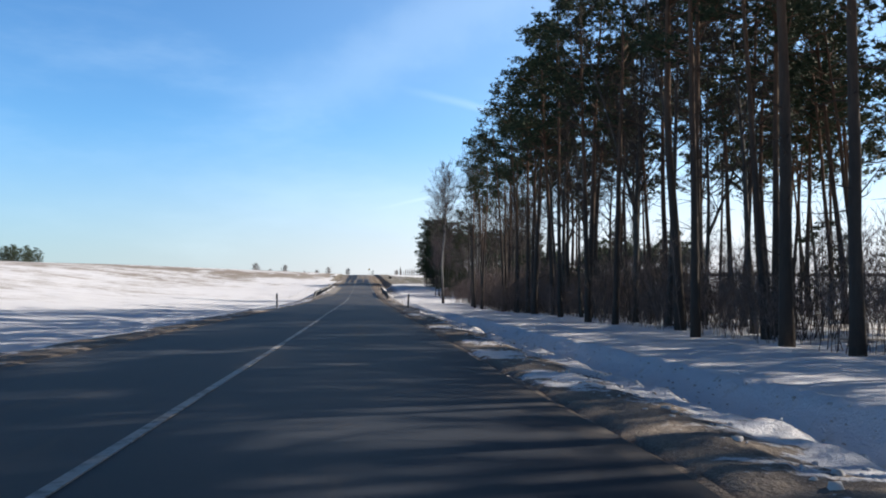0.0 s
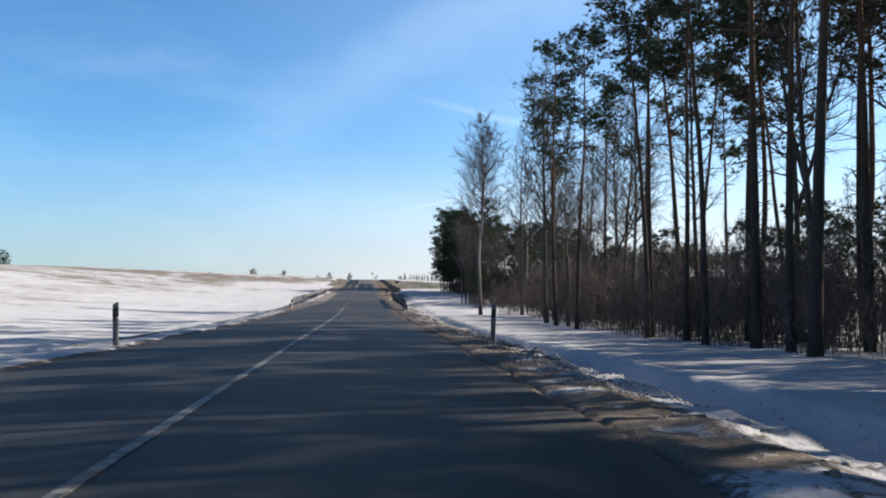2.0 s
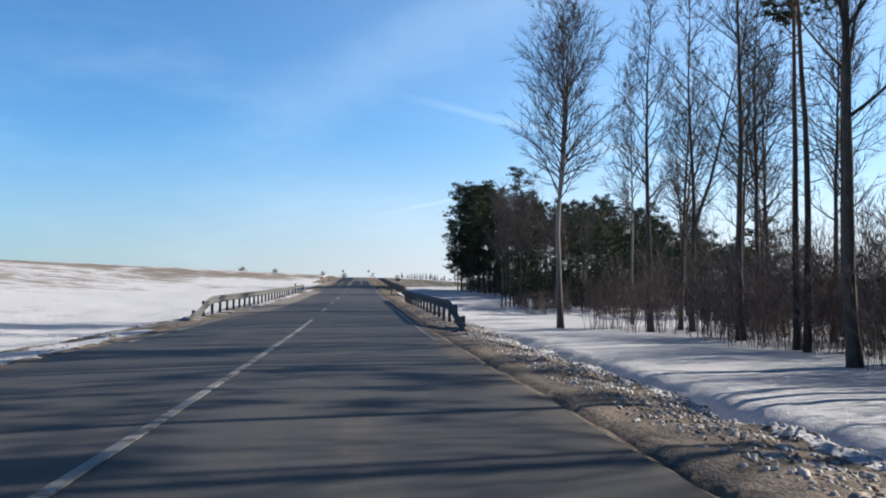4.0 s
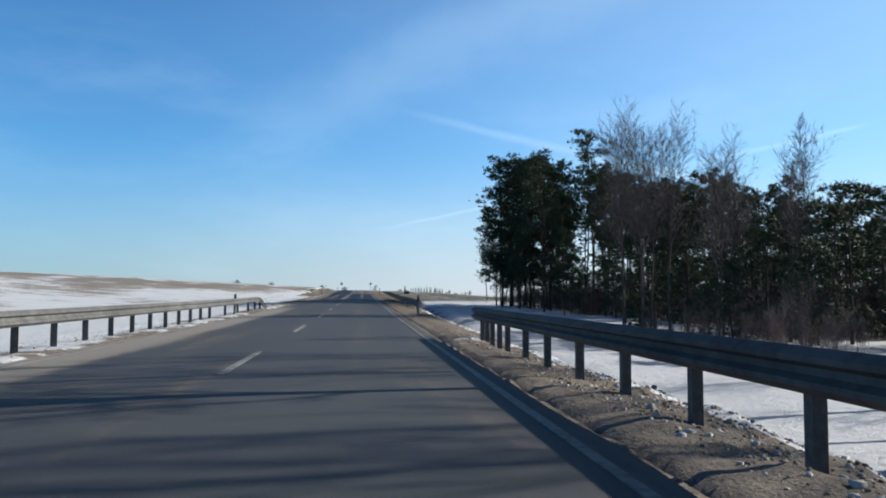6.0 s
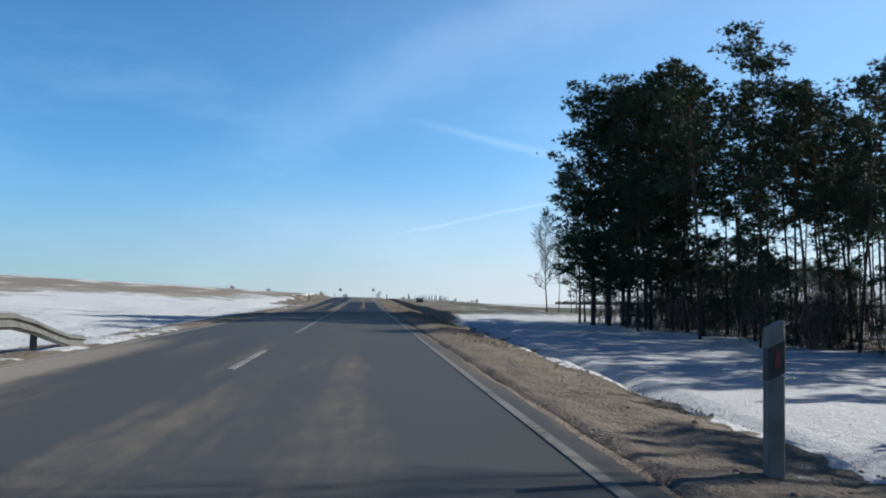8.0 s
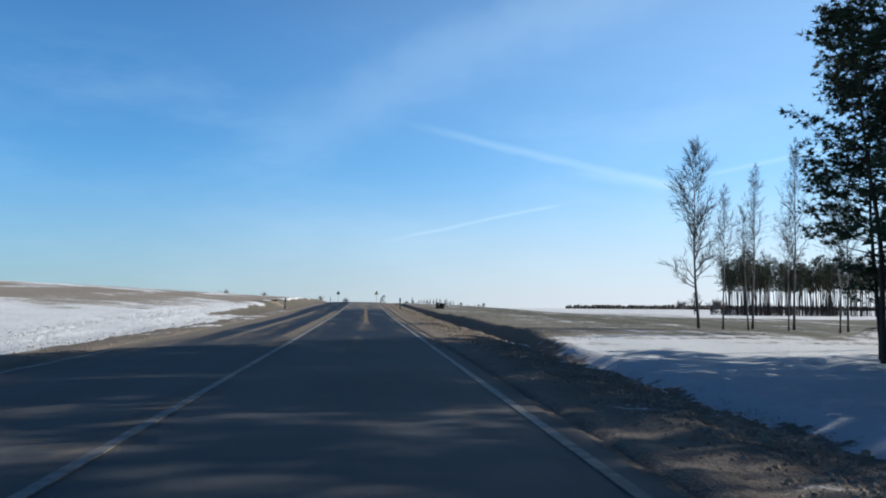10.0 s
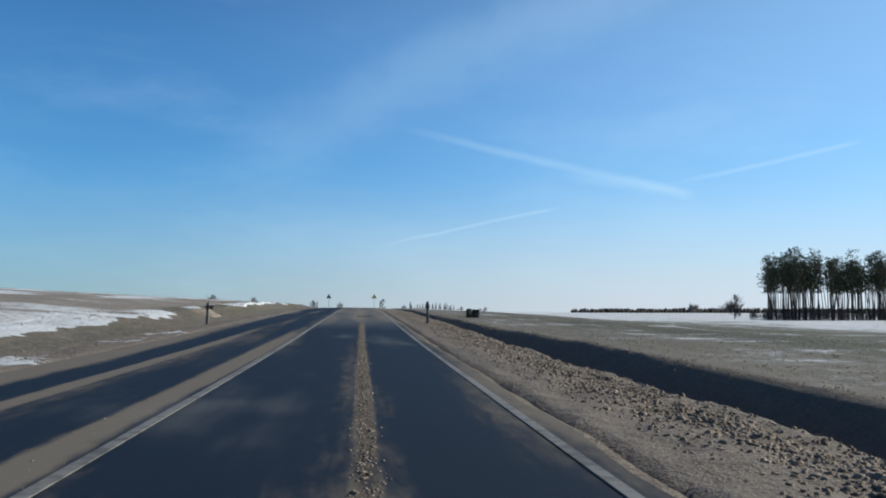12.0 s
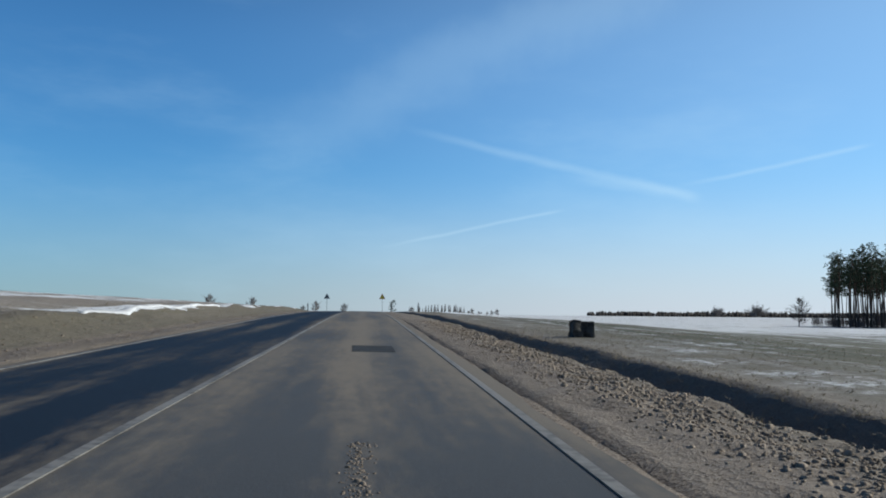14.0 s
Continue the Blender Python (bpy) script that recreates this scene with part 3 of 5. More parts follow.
def build_verge(name, x0, x1, dx, dy, rough, label):
    """The rough strip from the road's edge across the ditch."""
    xs, ys = list(np.linspace(x0, x1, round(abs(x1 - x0) / dx) + 1)), list(np.arange(0, 300.01, dy))
    v, c = [], []
    last = len(xs) - 1
    for j, y in enumerate(ys):
        for i, x in enumerate(xs):
            rim = i in (0, last) or j in (0, len(ys) - 1)
            jx = x + (0 if rim else 0.3 * dx * math.sin(j * 2.4 + i * 1.7))
            v.append((jx, y, ground_z(jx, y) - 0.05 if rim else verge_top(jx, y, x1, rough)))
            c += [*cover(jx, y), 1.0]
    w = len(xs)
    f = [(j * w + i, j * w + i + 1, (j + 1) * w + i + 1, (j + 1) * w + i) for j in range(len(ys) - 1) for i in range(w - 1)]
    if x1 < x0:
        f = [q[::-1] for q in f]
    me = bpy.data.meshes.new(name)
    me.from_pydata(v, [], f)
    me.attributes.new("cover", "FLOAT_COLOR", "POINT").data.foreach_set("color", c)
    me.materials.append(MAT["ground"])
    me.polygons.foreach_set("use_smooth", [True] * len(f))
    tagged(new(name, me), label, "verge", kind="structure")


def strip(name, x0, x1, y0, y1, lift, mat, wob=0.0, step=1.0, thick=0.04):
    """A flat band along the road, with sides."""
    s = Shape()
    n = max(1, round((y1 - y0) / step))
    for i in range(n + 1):
        y = y0 + (y1 - y0) * i / n
        a = x0 + wob * noise.noise(Vector((x0, y * 0.6, 3)))
        b = x1 + wob * noise.noise(Vector((x1, y * 0.6, 7)))
        z = road_z(y) + lift
        s.v += [Vector((a, y, z - thick - 0.012 * abs(a))), Vector((a, y, z - 0.012 * abs(a))), Vector((b, y, z - 0.012 * abs(b))), Vector((b, y, z - thick - 0.012 * abs(b)))]
    for i in range(n):
        q = 4 * i
        for k in range(3):
            s.f.append((q + k, q + k + 1, q + k + 5, q + k + 4))
    s.f += [(0, 1, 2, 3), (4 * n + 3, 4 * n + 2, 4 * n + 1, 4 * n)]
    return s.mesh(name, mat)


def build_road():
    s = Shape()
    xs = (-3.82, -3.78, -2.0, 0.0, 2.0, 3.78, 3.82)
    ys = lines(((-300, -20, 20), (-20, 300, 1), (300, 470, 5), (470, 1300, 40)))
    for y in ys:
        z = road_z(y)
        for x in xs:
            e = 0.12 * noise.noise(Vector((x, y * 0.45, 2))) if abs(x) > 3 else 0
            s.v.append(Vector((x + e, y, z - 0.012 * abs(x) - (0.2 if abs(x) > 3.8 else 0))))
    w = len(xs)
    s.f = [(j * w + i, j * w + i + 1, (j + 1) * w + i + 1, (j + 1) * w + i) for j in range(len(ys) - 1) for i in range(w - 1)]
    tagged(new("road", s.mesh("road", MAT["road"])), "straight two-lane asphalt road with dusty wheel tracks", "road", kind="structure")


def line_mark(name, x0, x1, y0, y1, label, mat="paint"):
    tagged(new(name, strip(name, x0, x1, y0, y1, 0.010, MAT[mat], 0.0, 1.0, 0.012)), label, "road marking", kind="structure")


build_ground()
build_verge("verge_east", 3.88, 7.7, 0.13, 0.22, 1.0, "rough brown clumpy earth verge and snowy ditch")
build_verge("verge_west", -3.88, -9.4, 0.2, 0.36, 0.9, "rough earth verge and bank with ragged snow edge")
build_road()
line_mark("centre_line", -0.05, 0.05, -60, 107, "worn white solid centre line on asphalt")
line_mark("centre_line", -0.05, 0.05, 175.5, 440, "dusty white solid centre line on asphalt", "edge_paint")
for a in (114, 126, 138.2, 151, 163.8):
    line_mark("centre_dash", -0.05, 0.05, a, a + 4.4, "white dash of the broken centre line")
for sgn in (-1, 1):
    for y0, y1 in (((96, 204), (258, 440)) if sgn < 0 else ((96, 440),)):
        line_mark("edge_line", sgn * 3.5 - 0.05, sgn * 3.5 + 0.05, y0, y1, "faded white edge line beside the dusty verge", "edge_paint")

# ---- trees ----
def bent(p, d, length, n, wander, rng, lift=0.0):
    """Points of a branch that wanders and bends upwards."""
    pts = [Vector(p)]
    d = Vector(d).normalized()
    for i in range(n):
        d = (d + Vector((rng.gauss(0, wander), rng.gauss(0, wander), rng.gauss(0, wander) + lift))).normalized()
        pts.append(pts[-1] + d * (length / n))
    return pts


def sprout(d, angle, rng):
    """A direction that leaves d by an angle, on a random side."""
    a = d.cross(Vector((rng.gauss(0, 1), rng.gauss(0, 1), rng.gauss(0, 1)))).normalized()
    return (d * math.cos(angle) + a * math.sin(angle)).normalized()


def point_on(pts, t):
    u = t * (len(pts) - 1)
    i = min(len(pts) - 2, int(u))
    return pts[i].lerp(pts[i + 1], u - i), (pts[i + 1] - pts[i]).normalized()


def tuft(s, p, d, size, count, rng):
    """A tuft at a shoot's end: a small dense heart and fine needles all round it."""
    base = len(s.v)
    r = size * 0.36
    for a in ((1, 0, -0.3), (-0.5, 0.87, -0.3), (-0.5, -0.87, -0.3), (0, 0, 0.7)):
        s.v.append(p + Vector(a) * r * rng.uniform(0.5, 1.2) + Vector((rng.gauss(0, 0.10), rng.gauss(0, 0.10), rng.gauss(0, 0.08))) * size)
    s.f += [(base, base + 1, base + 3), (base + 1, base + 2, base + 3), (base + 2, base, base + 3), (base + 2, base + 1, base)]
    for _ in range(count + 4):
        o = Vector((rng.gauss(0, 1), rng.gauss(0, 1), rng.gauss(0, 0.7))).normalized()
        root = p + o * r * rng.uniform(0.0, 0.6)
        way = (d * 0.25 + o + Vector((0, 0, 0.25)) + Vector((rng.gauss(0, 0.3), rng.gauss(0, 0.3), rng.gauss(0, 0.2)))).normalized()
        side = way.cross(Vector((rng.gauss(0, 1), rng.gauss(0, 1), rng.gauss(0, 1)))).normalized() * size * rng.uniform(0.025, 0.055)
        s.blade(root, root + way * size * rng.uniform(0.4, 0.8), side)


def make_pine(seed, height, crown_from, spread, radius, limbs, tufts, dead, needles=6, size=0.42, puff=0.95):
    rng = random.Random(seed)
    tree = thing("pine_tree", "tall Scots pine with a bare trunk and dark green crown", "tree")
    bark, arms, green = Shape(), Shape(), Shape()
    stem = bent((0, 0, -0.4), (rng.gauss(0, 0.02), rng.gauss(0, 0.02), 1), height + 0.4, 12, 0.022, rng, 0.01)
    bark.tube(stem, [radius * (1.25 if i == 0 else 1.0 - 0.86 * i / 12) for i in range(13)], 8)
    for i in range(limbs):
        t = crown_from + (0.985 - crown_from) * ((i + rng.random()) / limbs)
        p, d = point_on(stem, t)
        u = (t - crown_from) / (1 - crown_from)
        full = math.sin(math.pi * min(1.0, 0.22 + 0.72 * u)) ** 0.8
        reach = spread * full * rng.uniform(0.55, 1.15)
        w = rng.uniform(0, 6.283)
        way = Vector((math.cos(w), math.sin(w), rng.uniform(0.05, 0.5) + 0.7 * u * u))
        arm = bent(p, way, reach, 5, 0.13, rng, 0.07)
        arms.tube(arm, [radius * 0.26 * (1 - 0.15 * k) * (1 - 0.5 * u) for k in range(6)], 4, False)
        for pad in range(3):
            q, e = point_on(arm, (1.0, rng.uniform(0.55, 0.9), rng.uniform(0.35, 0.7))[pad])
            if pad:
                r = sprout(e, rng.uniform(0.5, 1.1), rng)
                r.z = abs(r.z) * 0.5 + 0.1
                m = q + r * rng.uniform(0.3, 0.8) * (0.4 + 0.28 * reach)
                arms.twig(q, m, 0.02)
                q = m
            for k in range(tufts):
                o = Vector((rng.gauss(0, 0.34), rng.gauss(0, 0.34), rng.gauss(0, 0.15))) * puff
                arms.blade(q, q + o, Vector((0.010, 0.007, 0)))
                tuft(green, q + o, o.normalized(), size * rng.uniform(0.7, 1.15), needles, rng)
    tuft(green, stem[-1], Vector((0, 0, 1)), size, needles * 2, rng)
    for i in range(dead):
        t = rng.uniform(0.12, crown_from + 0.05)
        p, d = point_on(stem, t)
        w = rng.uniform(0, 6.283)
        b = bent(p, (math.cos(w), math.sin(w), rng.uniform(-0.2, 0.4)), rng.uniform(0.4, 1.7), 3, 0.2, rng)
        arms.tube(b, [0.03, 0.022, 0.015, 0.006], 3, False)
        for k in range(2):
            q, e = point_on(b, rng.uniform(0.3, 0.9))
            arms.twig(q, q + sprout(e, 0.8, rng) * rng.uniform(0.2, 0.6), 0.010)
    part("trunk", bark, MAT["pine_bark"], tree, "scaly grey-brown to orange bark", True)
    green.join(arms, 1)
    part("crown", green, (MAT["needles"], MAT["pine_bark"]), tree, "tufts of dark green needles on crooked limbs")
    return tree


def make_bare_tree(name, label, seed, height, radius, limbs, from_t, angle, reach, bark, twigs, sub=6, fine=5, forked=False, thin=1.0, twin=0.0, fan=0.0):
    """A leafless tree: an ovate crown of rising limbs, each with side branches and hair-fine twigs."""
    rng = random.Random(seed)
    tree = thing(name, label, "tree")
    trunk, crown = Shape(), Shape()
    stem = bent((0, 0, -0.4), (rng.gauss(0, 0.02), rng.gauss(0, 0.02), 1), height + 0.4, 14, 0.028, rng, 0.04)
    drift = Vector((stem[-1].x, stem[-1].y, 0)) * 0.9
    stem = [p - drift * (i / 14) for i, p in enumerate(stem)]
    trunk.tube(stem, [radius * (1.35 if i == 0 else 1.0 - 0.95 * (i / 14) ** 0.9) for i in range(15)], 8)
    stems = [(stem, 1.0)]
    if forked or twin:
        p, d = point_on(stem, twin or 0.3)
        other = bent(p, sprout(d, 0.16 if twin else 0.4, rng), height * ((0.93 - twin) if twin else 0.62), 9, 0.04, rng, 0.06)
        share = 0.72 if twin else 0.62
        trunk.tube(other, [radius * share * (1 - 0.105 * i) for i in range(10)], 6)
        stems.append((other, share))
    for path, share in stems:
        count = max(4, int(limbs * share))
        low = from_t if path is stem else 0.08
        for i in range(count):
            u = (i + rng.random()) / count
            t = low + (0.99 - low) * u
            p, d = point_on(path, t)
            r0 = radius * share * (1.0 - 0.92 * t) * 0.40 + 0.006
            ln = reach * (0.16 + 0.84 * math.sin(math.pi * (0.28 + (0.70 - fan) * u))) * rng.uniform(0.55, 1.1)
            arm = bent(p, sprout(d, angle * rng.uniform(0.75, 1.3) * (1.1 - 0.4 * u), rng), ln, 6, 0.09, rng, 0.09)
            crown.tube(arm, [r0 * (1 - 0.15 * k) for k in range(7)], 4, False)
            for k in range(sub):
                q, e = point_on(arm, 0.15 + 0.85 * (k + rng.random()) / sub)
                br = bent(q, sprout(e, rng.uniform(0.4, 0.9), rng), ln * rng.uniform(0.22, 0.45), 3, 0.12, rng, 0.06)
                crown.tube(br, [max(0.005, r0 * 0.34 * (1 - 0.28 * j)) * thin for j in range(4)], 3, False)
                for j in range(fine):
                    a, g = point_on(br, rng.uniform(0.1, 1.0))
                    f = (sprout(g, rng.uniform(0.3, 0.8), rng) + Vector((0, 0, 0.1))).normalized()
                    side = f.cross(Vector((rng.gauss(0, 1), rng.gauss(0, 1), rng.gauss(0, 1)))).normalized()
                    crown.blade(a, a + f * (0.25 + ln * rng.uniform(0.06, 0.2)), side * 0.010 * thin)
    part("trunk", trunk, bark, tree, "", True)
    part("crown", crown, twigs, tree, "leafless branches and fine twigs")
    return tree


def make_shrub(seed, height, width, stems, mat, twigs=5):
    rng = random.Random(seed)
    s = Shape()
    for i in range(stems):
        w, r = rng.uniform(0, 6.283), width * math.sqrt(rng.random())
        p = Vector((math.cos(w) * r, math.sin(w) * r, -0.2))
        stem = bent(p, (rng.gauss(0, 0.18), rng.gauss(0, 0.18), 1), height * rng.uniform(0.5, 1.05), 3, 0.10, rng, 0.05)
        r0 = rng.uniform(0.007, 0.022)
        s.tube(stem, [r0 * (1 - 0.28 * k) for k in range(4)], 3, False)
        for k in range(twigs):
            q, e = point_on(stem, rng.uniform(0.34, 1.0))
            d = sprout(e, rng.uniform(0.4, 1.0), rng)
            m = q + d * rng.uniform(0.25, 0.8) * height * 0.25
            s.twig(q, m, 0.009)
            for j in range(2):
                a = q.lerp(m, rng.uniform(0.3, 0.8))
                s.twig(a, a + sprout(d, 0.7, rng) * rng.uniform(0.15, 0.45), 0.007)
    return tagged(new("shrub", s.mesh("shrub", mat)), "dense leafless brown undergrowth shrub at the wood's edge", "shrub")


def make_thicket(seed, height, width, stems, sprays):
    """Saplings grown together: thin stems with a cloud of fine twigs."""
    rng = random.Random(seed)
    s = Shape()
    paths = []
    for i in range(stems):
        w, r = rng.uniform(0, 6.283), width * math.sqrt(rng.random())
        stem = bent((math.cos(w) * r, math.sin(w) * r, -0.2), (rng.gauss(0, 0.12), rng.gauss(0, 0.12), 1), height * rng.uniform(0.65, 1.08), 4, 0.08, rng, 0.06)
        r0 = rng.uniform(0.010, 0.028)
        s.tube(stem, [r0 * (1 - 0.22 * k) for k in range(5)], 3, False)
        paths.append(stem)
    for i in range(sprays):
        q, e = point_on(rng.choice(paths), 0.27 + 0.73 * rng.random())
        m = q + sprout(e, rng.uniform(0.3, 0.9), rng) * rng.uniform(0.3, 0.9)
        d = (m - q).normalized()
        s.blade(q, m, d.cross(Vector((rng.gauss(0, 1), rng.gauss(0, 1), 0.1))).normalized() * 0.016)
        for k in range(4):
            a = q.lerp(m, rng.uniform(0.2, 1.0))
            f = sprout(d, rng.uniform(0.3, 0.9), rng)
            s.blade(a, a + (f + Vector((0, 0, 0.3))) * rng.uniform(0.2, 0.5), f.cross(Vector((rng.gauss(0, 1), rng.gauss(0, 1), 0.1))).normalized() * 0.012)
    return tagged(new("thicket", s.mesh("thicket", MAT["thicket"])), "dense red-brown thicket of leafless saplings under the pines", "shrub")


class Stand:
    """Sets out trees: the first of each form is the form itself, the rest are copies."""

    def __init__(self, forms, group):
        self.forms, self.used, self.group = forms, set(), group
        for f in forms:
            f["group"] = group

    def add(self, k, x, y, turn, scale=1.0, lean=(0, 0), sink=0.0):
        ob, m = self.forms[k], put(x, y, ground_z(x, y) - sink, turn, scale, lean)
        if k in self.used:
            if y < 8 and x > 16:      # the wood thins out to its front row behind the start
                return None
            return copy_thing(ob, m)
        self.used.add(k)
        ob.matrix_basis = m
        return ob


rng = random.Random(4)
tall = Stand([make_pine(11, 22.0, 0.53, 3.1, 0.20, 36, 11, 26), make_pine(12, 23.0, 0.55, 3.1, 0.22, 31, 12, 22),
              make_pine(13, 21.0, 0.62, 2.8, 0.17, 26, 10, 22), make_pine(14, 20.5, 0.68, 2.5, 0.15, 20, 9, 16),
              make_pine(15, 21.5, 0.54, 3.3, 0.18, 26, 5, 8, 4, 0.70, 1.1)], "pines of the roadside wood")
# front row and the row behind it, thinning towards the valley
FRONT = ((14.0, 19.5), (14.3, 23.5), (13.6, 28.6), (13.9, 29.3), (14.8, 33.0), (14.2, 40.0), (14.0, 44.2), (15.4, 49.0), (14.6, 53.0), (15.2, 57.5),
         (14.6, 61.3), (14.9, 63.2), (15.0, 65.7), (15.0, 69.9), (15.3, 72.6), (14.7, 75.7), (15.1, 76.3), (16.0, 79.5), (14.5, 87.8), (14.4, 92.7),
         (19.6, 99.0), (16.6, 103.0), (16.9, 104.2))
for i, (x, y) in enumerate(FRONT):
    tall.add((i * 7) % 3 if y < 66 else 2 + i % 2, x, y, rng.uniform(0, 360), rng.uniform(0.92, 1.06) if y < 72 else rng.uniform(0.86, 0.98), (rng.gauss(0, 1.0), rng.gauss(0, 1.0)))
for y0 in np.arange(-24, 100, 4.6):
    for row in range(4):
        x, y = 16.8 + row * 4.2 + rng.uniform(-1.4, 1.4), y0 + rng.uniform(-2.2, 2.2)
        if rng.random() < 0.16 + max(0, y - 58) / 50 or (row == 0 and y > 15 and rng.random() < 0.42):
            continue
        tall.add(rng.randrange(4) if row < 2 else (1, 4, 4)[rng.randrange(3)], x, y, rng.uniform(0, 360), rng.uniform(0.84, 1.02), (rng.gauss(0, 1.2), rng.gauss(0, 1.2)))
for y0 in np.arange(-8, 76, 4.8):
    for row in range(3):
        if rng.random() < 0.15:
            continue
        tall.add(4, 34 + row * 5 + rng.uniform(-2, 2), y0 + rng.uniform(-3, 3), rng.uniform(0, 360), rng.uniform(0.84, 1.0), (rng.gauss(0, 1.2), rng.gauss(0, 1.2)))
for y in np.arange(-26, 16, 4.2):
    tall.add(rng.randrange(3), 13.8 + rng.uniform(-0.8, 1.2), y + rng.uniform(-1.2, 1.2), rng.uniform(0, 360), rng.uniform(0.9, 1.05))

young = Stand([make_pine(22, 15.0, 0.48, 2.9, 0.12, 28, 9, 14), make_pine(23, 15.0, 0.55, 2.7, 0.10, 26, 9, 20), make_pine(27, 15.0, 0.50, 2.9, 0.11, 22, 4, 8, 5, 0.66),
               make_pine(28, 16.0, 0.15, 3.4, 0.14, 56, 11, 10), make_pine(29, 14.5, 0.38, 3.1, 0.12, 46, 11, 12),
               make_pine(30, 18.6, 0.87, 2.5, 0.13, 14, 10, 6)], "young pines of the second wood")
bushy = Stand([make_pine(25, 6.0, 0.06, 2.0, 0.09, 24, 5, 0, 5, 0.44, 0.8), make_pine(26, 7.0, 0.10, 2.2, 0.10, 26, 5, 0, 5, 0.44, 0.8)], "low bushy pines")
for f in bushy.forms:
    f["label"] = "low bushy dark green young pine"
for f in young.forms:
    f["label"] = "slender young pine with a low dense dark crown"
# the second wood: a wedge whose corner comes near the road
young.add(3, 17.7, 207.0, 40, 1.05)
young.add(4, 18.1, 210.6, 200, 0.66)
young.add(3, 17.4, 209.4, 120, 0.66)
young.add(3, 19.4, 209.6, 290, 0.60)
for x, y, s in ((19.1, 204.2, 0.97), (20.4, 207.4, 1.0), (21.6, 203.2, 0.98), (19.6, 200.8, 0.92), (23.0, 206.0, 1.0), (18.5, 202.0, 0.72)):
    young.add(3 + int(x * 10) % 2, x, y, rng.uniform(0, 360), s)
young.add(5, 26.0, 199.2, 100, 0.985)
for row in range(9):
    for k in range(11):
        y = 208 - k * 4.0 - row * 0.9 + rng.uniform(-1.5, 1.5)
        x = 17.2 + (207 - y) * 0.17 + row * 2.8 + rng.uniform(-1.2, 1.2)
        if rng.random() < 0.10 or (x < 19.5 and y > 202):
            continue
        s = along(((164, 0.40), (174, 0.56), (181, 0.76), (187, 0.82), (191, 0.92), (200, 0.98)), y) * rng.uniform(0.90, 1.08)
        form = (0, 1, 4, 0, 1)[rng.randrange(5)] if 0 < row < 4 else ((4, 1, 4, 4)[rng.randrange(4)] if row == 0 else 2)
        young.add(form, x, y, rng.uniform(0, 360), s, (rng.gauss(0, 1.5), rng.gauss(0, 1.5)))

for i in range(16):
    y = rng.uniform(209, 216)
    young.add(2, 23.5 + (y - 209) * 0.25 + rng.uniform(0, 18), y, rng.uniform(0, 360), rng.uniform(0.85, 1.05))

birch = Stand([make_bare_tree("birch_tree", "tall leafless birch with a pale trunk in snow", 31, 20.8, 0.20, 54, 0.38, 0.82, 4.6, MAT["birch_bark"], MAT["birch_twig"], 10, 10, twin=0.40),
               make_bare_tree("birch_tree", "slim leafless birch with upright fine twigs", 32, 17.0, 0.12, 40, 0.34, 0.75, 3.0, MAT["birch_bark"], MAT["birch_twig"], 8, 7),
               make_bare_tree("birch_tree", "leafless birch with a dense fan of upright twigs", 33, 14.0, 0.12, 34, 0.46, 0.62, 4.4, MAT["grey_bark"], MAT["fan_twig"], 8, 7, fan=0.24),
               make_bare_tree("birch_tree", "small leafless birch with a slender pale trunk", 34, 9.4, 0.085, 46, 0.24, 0.85, 2.5, MAT["birch_bark"], MAT["birch_twig"], 8, 7)], "bare birches")
aspen = Stand([make_bare_tree("aspen_tree", "leafless grey-barked aspen with open crown", 41, 19.0, 0.18, 36, 0.34, 0.9, 3.7, MAT["grey_bark"], MAT["twig"], 8, 7),
               make_bare_tree("aspen_tree", "forked leafless grey-barked aspen", 42, 17.5, 0.15, 32, 0.40, 0.85, 3.4, MAT["grey_bark"], MAT["twig"], 8, 7, True),
               make_bare_tree("aspen_tree", "thin leafless sapling with upright twigs", 43, 11.0, 0.07, 28, 0.22, 0.65, 1.9, MAT["grey_bark"], MAT["twig"], 6, 5)], "bare broadleaf trees")
birch.add(0, 14.15, 127.2, 225, 1.03)
birch.add(1, 20.0, 131.0, 120, 1.05)
aspen.add(0, 17.3, 119.9, 40, 1.0, (0, 1))
aspen.add(1, 19.6, 119.9, 190, 1.12)
aspen.add(0, 14.8, 97.4, 80, 1.05)
aspen.add(0, 17.2, 109.0, 130, 1.0)
for x, y in ((20.5, 114), (22.5, 117), (20.5, 108), (23.5, 112), (24.5, 122), (21, 125), (26, 128), (22, 104), (19, 95), (21, 99), (17.5, 86), (19, 80), (25, 135), (28, 141)):
    aspen.add(rng.randrange(2), x, y, rng.uniform(0, 360), rng.uniform(0.75, 1.0), (rng.gauss(0, 2), rng.gauss(0, 2)))
for i in range(34):
    y = rng.uniform(20, 140)
    aspen.add(2, 16.5 + rng.uniform(0, 14) + max(0, y - 118) * 0.3, y, rng.uniform(0, 360), rng.uniform(0.6, 1.15), (rng.gauss(0, 2.5), rng.gauss(0, 2.5)))
for x, y, s in ((32, 168, 0.72), (28.5, 163, 0.55), (36, 160, 0.6), (33, 152, 0.5)):
    birch.add(1, x, y, rng.uniform(0, 360), s * 1.1, (rng.gauss(0, 1.5), rng.gauss(0, 1.5)))
